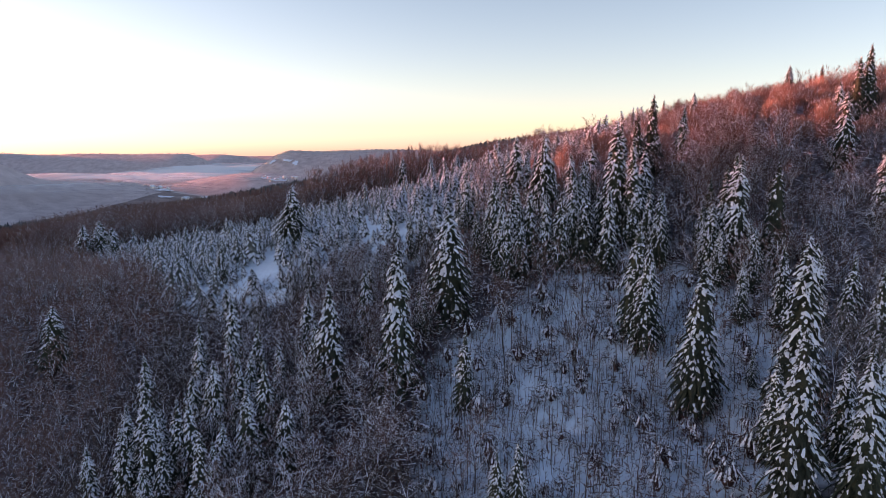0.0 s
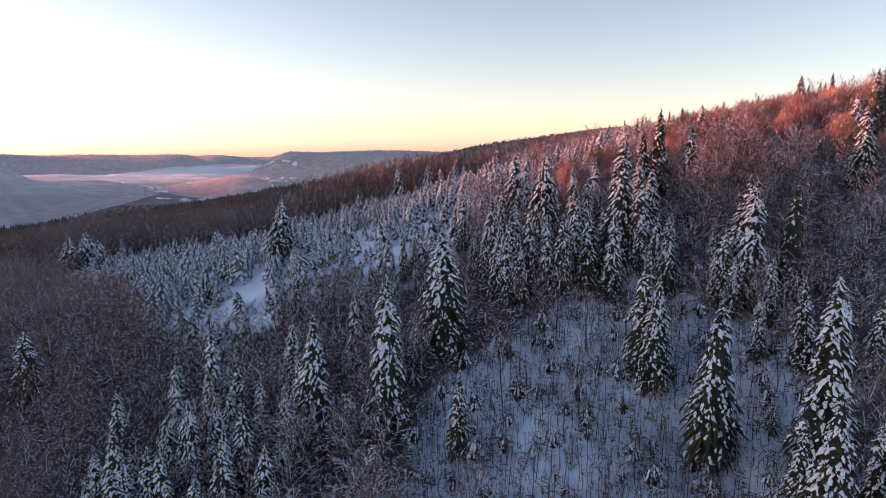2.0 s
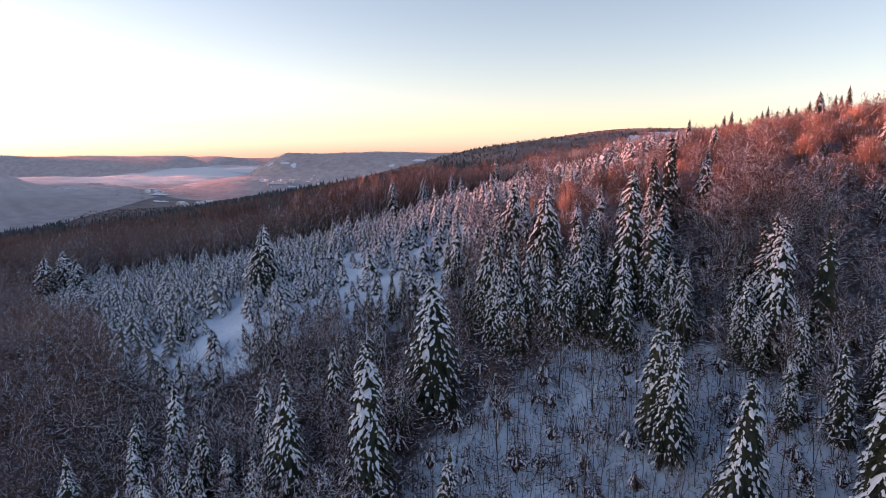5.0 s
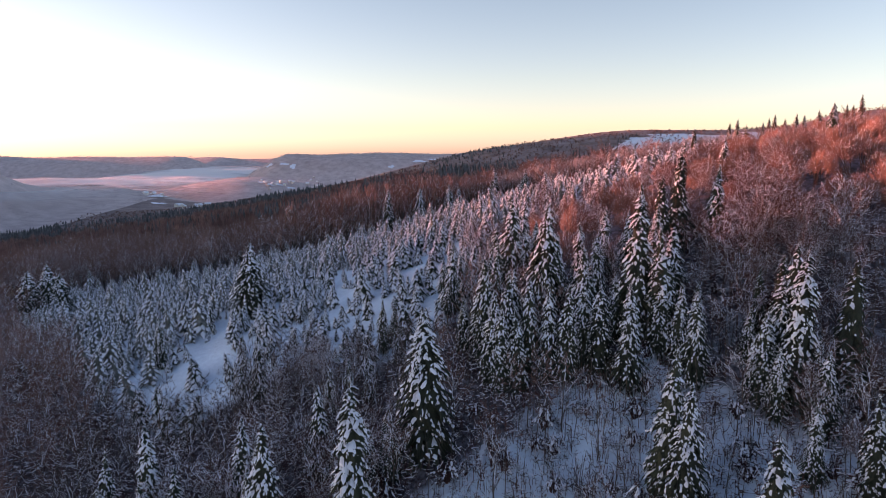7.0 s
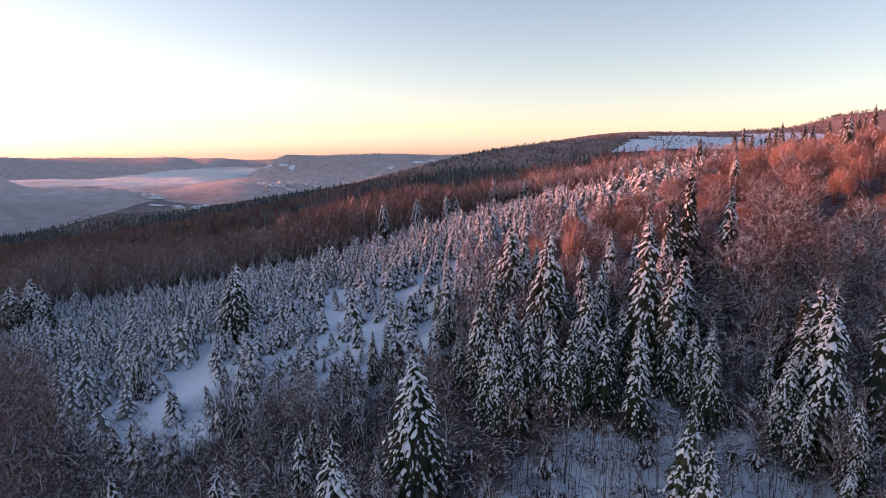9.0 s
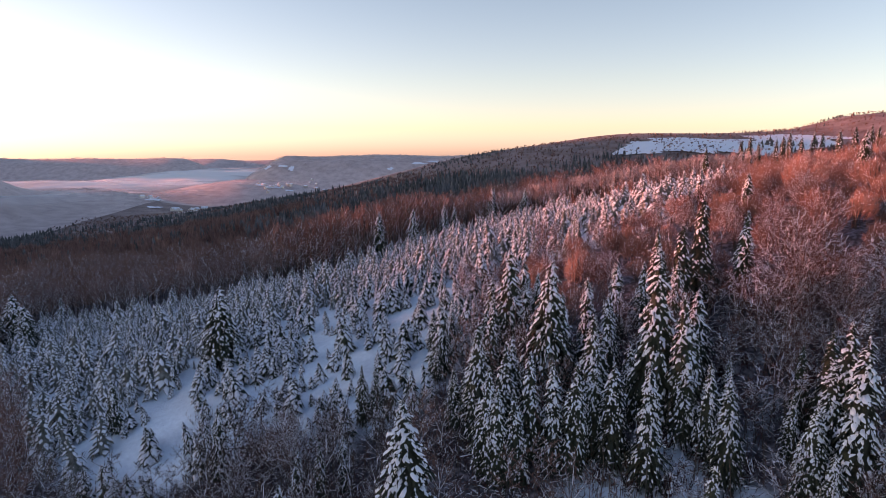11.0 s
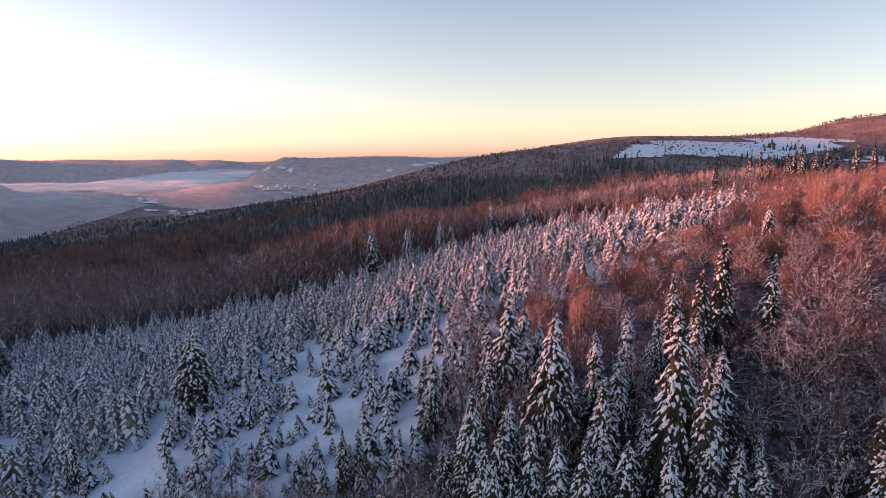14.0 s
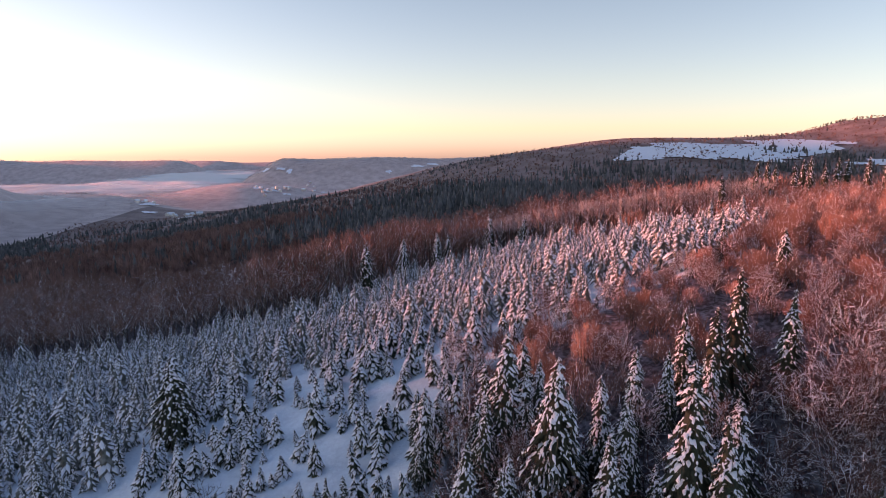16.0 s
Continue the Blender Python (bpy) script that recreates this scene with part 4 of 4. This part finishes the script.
# shrubs pressed down by snow in the clearing
def shrub_shapes(seed):
    g = np.random.default_rng(seed)
    stems, white = Shape(), Shape()
    for _ in range(24):
        a = g.uniform(0, 6.28)
        r = g.uniform(0.5, 2.0)
        d = np.array([math.cos(a), math.sin(a), 0])
        p0, p1, p2 = d * 0.15 - [0, 0, 0.3], d * r * 0.5 + [0, 0, g.uniform(0.8, 2.0)], d * r + [0, 0, g.uniform(0.2, 1.1)]
        tube(stems, [p0, p1, p2], [0.06, 0.04, 0.015], 3)
        for _ in range(7):
            q = p1 + (p2 - p1) * g.uniform(-0.5, 1.0)
            thorn(stems, q, q + np.append(g.normal(0, 0.4, 2), g.uniform(-0.4, 0.5)), 0.032)
        if g.random() < 0.85:
            for _ in range(5):
                q = p1 + (p2 - p1) * g.uniform(-0.2, 0.9)
                bean(white, q + [0, 0, 0.08], (p2 - p1) * g.uniform(0.1, 0.24), np.cross(d, [0, 0, 1]) * g.uniform(0.06, 0.15), np.array([0, 0, g.uniform(0.05, 0.12)]))
    return stems, white


shrub_kinds = [make_tree("snowy_shrub", shrub_shapes(400 + k), (BRUSH, SNOW), (("stem", "bent brown stems"), ("snow_load", "heavy white snow")), "bare shrub bent down by heavy snow in a clearing", "shrub", "snow-laden shrubs") for k in range(5)]
shrub_xy = strewn(135, -60, 75, 76, 150, lambda x, y: abs(x) < 0.8 * y + 6 and (inside(CLEARING, x, y) or rng.random() < 0.3) and clear_of_heroes(x, y, 2.0), 3.0)
for i, (x, y) in enumerate(shrub_xy):
    k = rng.uniform(0.9, 1.7)
    t = shrub_kinds[i] if i < 5 else copy_thing(shrub_kinds[i % 5], pose(0, 0, 0))
    t.matrix_basis = pose(x, y, on_land(x, y), 0, 0, rng.uniform(0, 360)) @ Matrix.Diagonal((k, k, k * rng.uniform(0.8, 1.2), 1))

# distant woods
def far_spruce(seed):
    g = np.random.default_rng(seed)
    s = Shape()
    for i in range(3):
        z0, z1, r = 1 + i * 4.2, 7.5 + i * 4.2, 3.2 - 0.9 * i
        ang = np.arange(6) * 1.047 + g.uniform(0, 1)
        rr = r * g.uniform(0.65, 1.2, 6)
        v = np.column_stack([np.cos(ang) * rr, np.sin(ang) * rr, np.full(6, z0) - g.uniform(0, 1.2, 6)])
        s.add(np.vstack([v, [[0, 0, z1]]]), [(j, (j + 1) % 6, 6) for j in range(6)])
    return s.arrays()


def far_beech(seed, count=30, wide=0.26):
    g = np.random.default_rng(seed)
    s = Shape()
    thorn(s, [0, 0, -1], [0, 0, 9], 0.3)
    for _ in range(count):
        a, r = g.uniform(0, 6.28), math.sqrt(g.random())
        b = np.array([0, 0, g.uniform(3, 8)])
        blade(s, b, [math.cos(a) * 4.8 * r, math.sin(a) * 4.8 * r, 13.5 - 5.5 * r * r + g.normal(0, 0.8)], wide)
    return s.arrays()


d = 372 + 1420 * rng.random(24000) ** 1.15
mid = np.column_stack([rng.uniform(-0.86, 0.86, len(d)) * d, d])
sparse = inside(SNOWFIELD, mid[:, 0], mid[:, 1]) | inside(STRIP, mid[:, 0], mid[:, 1])
mid = mid[(~sparse | (rng.random(len(mid)) < np.where(np.sin(mid[:, 0] * 0.031 + 1.5 * np.sin(mid[:, 1] * 0.02)) * np.sin(mid[:, 1] * 0.027) + 0.35 * (mid[:, 0] < 520) - 0.3 * (mid[:, 0] > 660) > 0.1, 0.95, 0.3))) & ~((mid[:, 0] < -880) & (mid[:, 1] > 1300)) & ((mid[:, 1] < 1570) | ((mid[:, 0] > 780) & (mid[:, 1] < 1750)))]
patch = np.sin(mid[:, 0] * 0.011 + 2 * np.sin(mid[:, 1] * 0.006)) * np.sin(mid[:, 1] * 0.009 + 1.5 * np.sin(mid[:, 0] * 0.008)) + rng.normal(0, 0.35, len(mid))
conifers = patch > np.where(mid[:, 1] < 440, 0.6, np.where(mid[:, 1] > 1000, 0.42, 0.2))
conifers |= (mid[:, 1] > 395) & (mid[:, 1] < 900) & (mid[:, 0] > -0.12 * mid[:, 1]) & (rng.random(len(mid)) < 0.8)
con, dec = mid[conifers], mid[~conifers]


def far_spots(xy):
    rows = spots(xy, 0.55, 1.05, 1.0)
    rows[:, 3:] *= np.where((xy[:, 1] > 1330) & ~inside(SNOWFIELD, xy[:, 0], xy[:, 1]), 0.45, np.where((xy[:, 1] > 560) & (xy[:, 1] < 950) & (xy[:, 0] > 0), 1.4, 0.95))[:, None]
    rows[:, 4] *= np.where(xy[:, 1] > 1330, 1.9, 1.1)
    return rows


stuff("distant_spruces", repeat([far_spruce(s) for s in range(320, 326)], np.random.default_rng(73), far_spots(con)), FARSPRUCE, "dark spruces of a distant frosted forest", "forest")
close = dec[:, 1] < 800
stuff("distant_beeches", repeat([far_beech(s) for s in range(330, 336)], np.random.default_rng(74), spots(dec[close], 0.7, 1.2, 1.0)), FARWOOD, "bare brown trees of a frosted forest beyond the plantation", "forest")
stuff("hill_beeches", repeat([far_beech(s, 11, 0.55) for s in range(336, 340)], np.random.default_rng(75), spots(dec[~close], 0.28, 0.55, 1.0, (1.5, 2.4))), FARWOOD, "bare brown trees on a distant frosted hill", "forest")


# woods on the hills across the valley
def remote_tree(seed):
    g = np.random.default_rng(seed)
    ang = np.arange(5) * 1.257
    v = np.column_stack([np.cos(ang) * 5 * g.uniform(0.6, 1.2, 5), np.sin(ang) * 5 * g.uniform(0.6, 1.2, 5), g.uniform(-2, 2, 5)])
    return np.vstack([v, [[g.normal(0, 1), g.normal(0, 1), g.uniform(9, 16)]]]), np.array([(j, (j + 1) % 5, 5) for j in range(5)])


rx = rng.uniform(-3300, 700, 18000)
ry = rng.choice([1950.0, 2700.0, 3560.0, 4260.0], 18000, p=[0.3, 0.15, 0.4, 0.15]) + rng.normal(0, 1, 18000) * 150
keep_ = (np.abs(rx) < 0.8 * ry) & ((ry > 2300) | (rx < -850))
remote = np.column_stack([rx, ry])[keep_]
stuff("remote_woods", repeat([remote_tree(s) for s in range(350, 356)], np.random.default_rng(77), spots(remote, 0.16, 0.34, 1.0, (2.0, 3.6))), HAZY_WOODS, "woods on hills across the valley, paled as by haze", "forest")

# snowy meadows and village fields far down in the valley
def meadow(x, y, rx, ry, seed):
    g = np.random.default_rng(seed)
    n = 16
    ang = np.arange(n) * 2 * np.pi / n
    edge = g.uniform(0.45, 1.25, n)
    v = [(x, y)]
    for k in (0.5, 1.0):
        v += [(x + math.cos(a) * rx * 0.8 * e * k, y + math.sin(a) * ry * 0.8 * e * k) for a, e in zip(ang, edge)]
    v = np.array(v)
    v = np.column_stack([v, land(v[:, 0], v[:, 1]) + 3.0])
    f = [(0, 1 + j, 1 + (j + 1) % n) for j in range(n)]
    for j in range(n):
        p, q = 1 + j, 1 + (j + 1) % n
        f += [(p, p + n, q + n), (p, q + n, q)]
    ob = new("meadow", mesh_of("meadow", v, np.array(f), SNOW, True))
    tagged(ob, "distant snow-covered meadow among woods", "meadow", "valley meadows", "structure")


for i, (x, y, rx, ry) in enumerate(((-870, 1909, 26, 60), (-900, 1960, 22, 30), (-800, 1760, 30, 30), (-606, 1589, 34, 40), (-575, 1470, 26, 26), (-711, 2657, 38, 22), (-771, 2665, 30, 16), (-640, 2640, 30, 14),
                                    (-677, 3212, 60, 24), (-726, 3237, 50, 20), (-590, 3200, 46, 18), (-954, 3441, 26, 26), (-868, 3427, 40, 18), (-815, 3400, 26, 36), (-120, 3452, 60, 16), (-43, 3474, 46, 14), (-271, 3391, 26, 20))):
    meadow(x, y, rx, ry, 500 + i)


# houses of the village down in the valley
def house_kind(long, wide, high, label):
    root = new("house")
    body, roof = Shape(), Shape()
    a, b = long / 2, wide / 2
    body.add([(-a, -b, -2), (a, -b, -2), (a, b, -2), (-a, b, -2), (-a, -b, high), (a, -b, high), (a, b, high), (-a, b, high), (-a, 0, high + wide * 0.42), (a, 0, high + wide * 0.42)],
             [(0, 1, 5), (0, 5, 4), (1, 2, 6), (1, 6, 5), (2, 3, 7), (2, 7, 6), (3, 0, 4), (3, 4, 7), (4, 8, 7), (5, 6, 9)])
    for side in (-1, 1):
        e, r, t = side * (b + 0.6), high + wide * 0.42 + 0.15, 0.35
        low_ = high - 0.25
        roof.add([(-a - 0.5, e, low_), (a + 0.5, e, low_), (a + 0.5, 0, r), (-a - 0.5, 0, r), (-a - 0.5, e, low_ + t), (a + 0.5, e, low_ + t), (a + 0.5, 0, r + t), (-a - 0.5, 0, r + t)],
                 [(0, 1, 2), (0, 2, 3), (4, 6, 5), (4, 7, 6), (0, 5, 1), (0, 4, 5), (1, 6, 2), (1, 5, 6), (3, 4, 0), (3, 7, 4)])
    part("wall", body, PLASTER, root)
    part("roof", roof, SNOW, root, "snow-covered gabled roof")
    return tagged(root, label, "house", "village houses")


houses = [house_kind(12, 9, 6, "pale plastered house with a snow-covered roof"), house_kind(16, 10, 5, "long pale farmhouse with a snow-covered roof")]
village = [(x + rng.normal(0, 26), y + rng.normal(0, 26)) for x, y, n in ((-765, 2640, 4), (-712, 2664, 5), (-630, 2700, 4), (-680, 3225, 4), (-730, 1725, 4), (-655, 1685, 5), (-900, 1920, 3)) for _ in range(n)]
for i, (x, y) in enumerate(village):
    t = houses[i] if i < 2 else copy_thing(houses[i % 2], pose(0, 0, 0))
    t.matrix_basis = pose(x, y, on_land(x, y), 0, 0, rng.uniform(0, 180))

# open snow fields high on the far hill, ragged where the woods eat into them
def snow_field(poly, seed):
    p = np.array(poly, float)
    xs, ys = np.arange(p[:, 0].min() - 20, p[:, 0].max() + 20, 6.0), np.arange(p[:, 1].min() - 20, p[:, 1].max() + 20, 9.0)
    X, Y = np.meshgrid(xs, ys)
    wob = 26 * np.sin(X * 0.021 + seed + 1.4 * np.sin(Y * 0.017)) + 12 * np.sin(X * 0.067 + Y * 0.05 + seed)
    wob2 = 10 * np.sin(Y * 0.05 + seed + np.sin(X * 0.043)) + 6 * np.sin(X * 0.11)
    keep = inside(poly, X + wob2, Y + wob)
    n = len(xs)
    r, c = np.nonzero(keep[:-1, :-1])
    k = r * n + c
    f = np.concatenate([np.stack([k, k + 1, k + n + 1], -1), np.stack([k, k + n + 1, k + n], -1)])
    used_, f = np.unique(f, return_inverse=True)
    v = np.stack([X, Y, land(X, Y) + 2.2], -1).reshape(-1, 3)[used_]
    tagged(new("snow_field", mesh_of("snow_field", v, f.reshape(-1, 3), SNOW, True)), "open snowy field between woods on the far hill", "field", kind="structure")


snow_field(SNOWFIELD, 0.6)
snow_field(STRIP, 2.2)

# white mist lying in the valley, and sheets that stand in for haze
def mist_bank(x0, x1, y0, y1, top, swell, seed, dense=1.0, rise=0.0):
    nx, ny = 60, 30
    xs, ys = np.linspace(x0, x1, nx), np.linspace(y0, y1, ny)
    X, Y = np.meshgrid(xs, ys)
    U, V = (X - x0) / (x1 - x0), (Y - y0) / (y1 - y0)
    rim = np.minimum(np.minimum(U, 1 - U) * 2.6, np.minimum(V, 1 - V) * 2.3).clip(0, 1)
    lumps = np.sin(X * 0.011 + seed + 1.5 * np.sin(Y * 0.007)) * np.sin(Y * 0.013 + 1.2 * np.sin(X * 0.009)) + 0.4 * np.sin(X * 0.031 + Y * 0.023)
    Z = top + rise * V * V + swell * lumps - 22 * (1 - rim * rim * (3 - 2 * rim))
    v = np.stack([X, Y, Z], -1).reshape(-1, 3)
    i = (np.arange(ny - 1)[:, None] * nx + np.arange(nx - 1)[None]).ravel()
    f = np.concatenate([np.stack([i, i + 1, i + nx + 1], -1), np.stack([i, i + nx + 1, i + nx], -1)])
    ob = new("mist_bank", mesh_of("mist_bank", v, f, MIST, True))
    ob.data.attributes.new("thickness", "FLOAT", "POINT").data.foreach_set("value", (dense * rim * rim * (3 - 2 * rim)).astype(np.float32).ravel())
    tagged(ob, "white morning mist and haze veils lying in the valley between wooded hills", "mist", kind="stuff")


mist_bank(-2050, -880, 2300, 4950, -104, 4, 0.4, 1.6, 82)
# two broad translucent sheets added as haze over the valley's left side
mist_bank(-3600, -750, 1500, 3000, -112, 8, 3.1, 1.1)
mist_bank(-3900, -450, 1200, 2900, -66, 6, 1.2, 0.8)
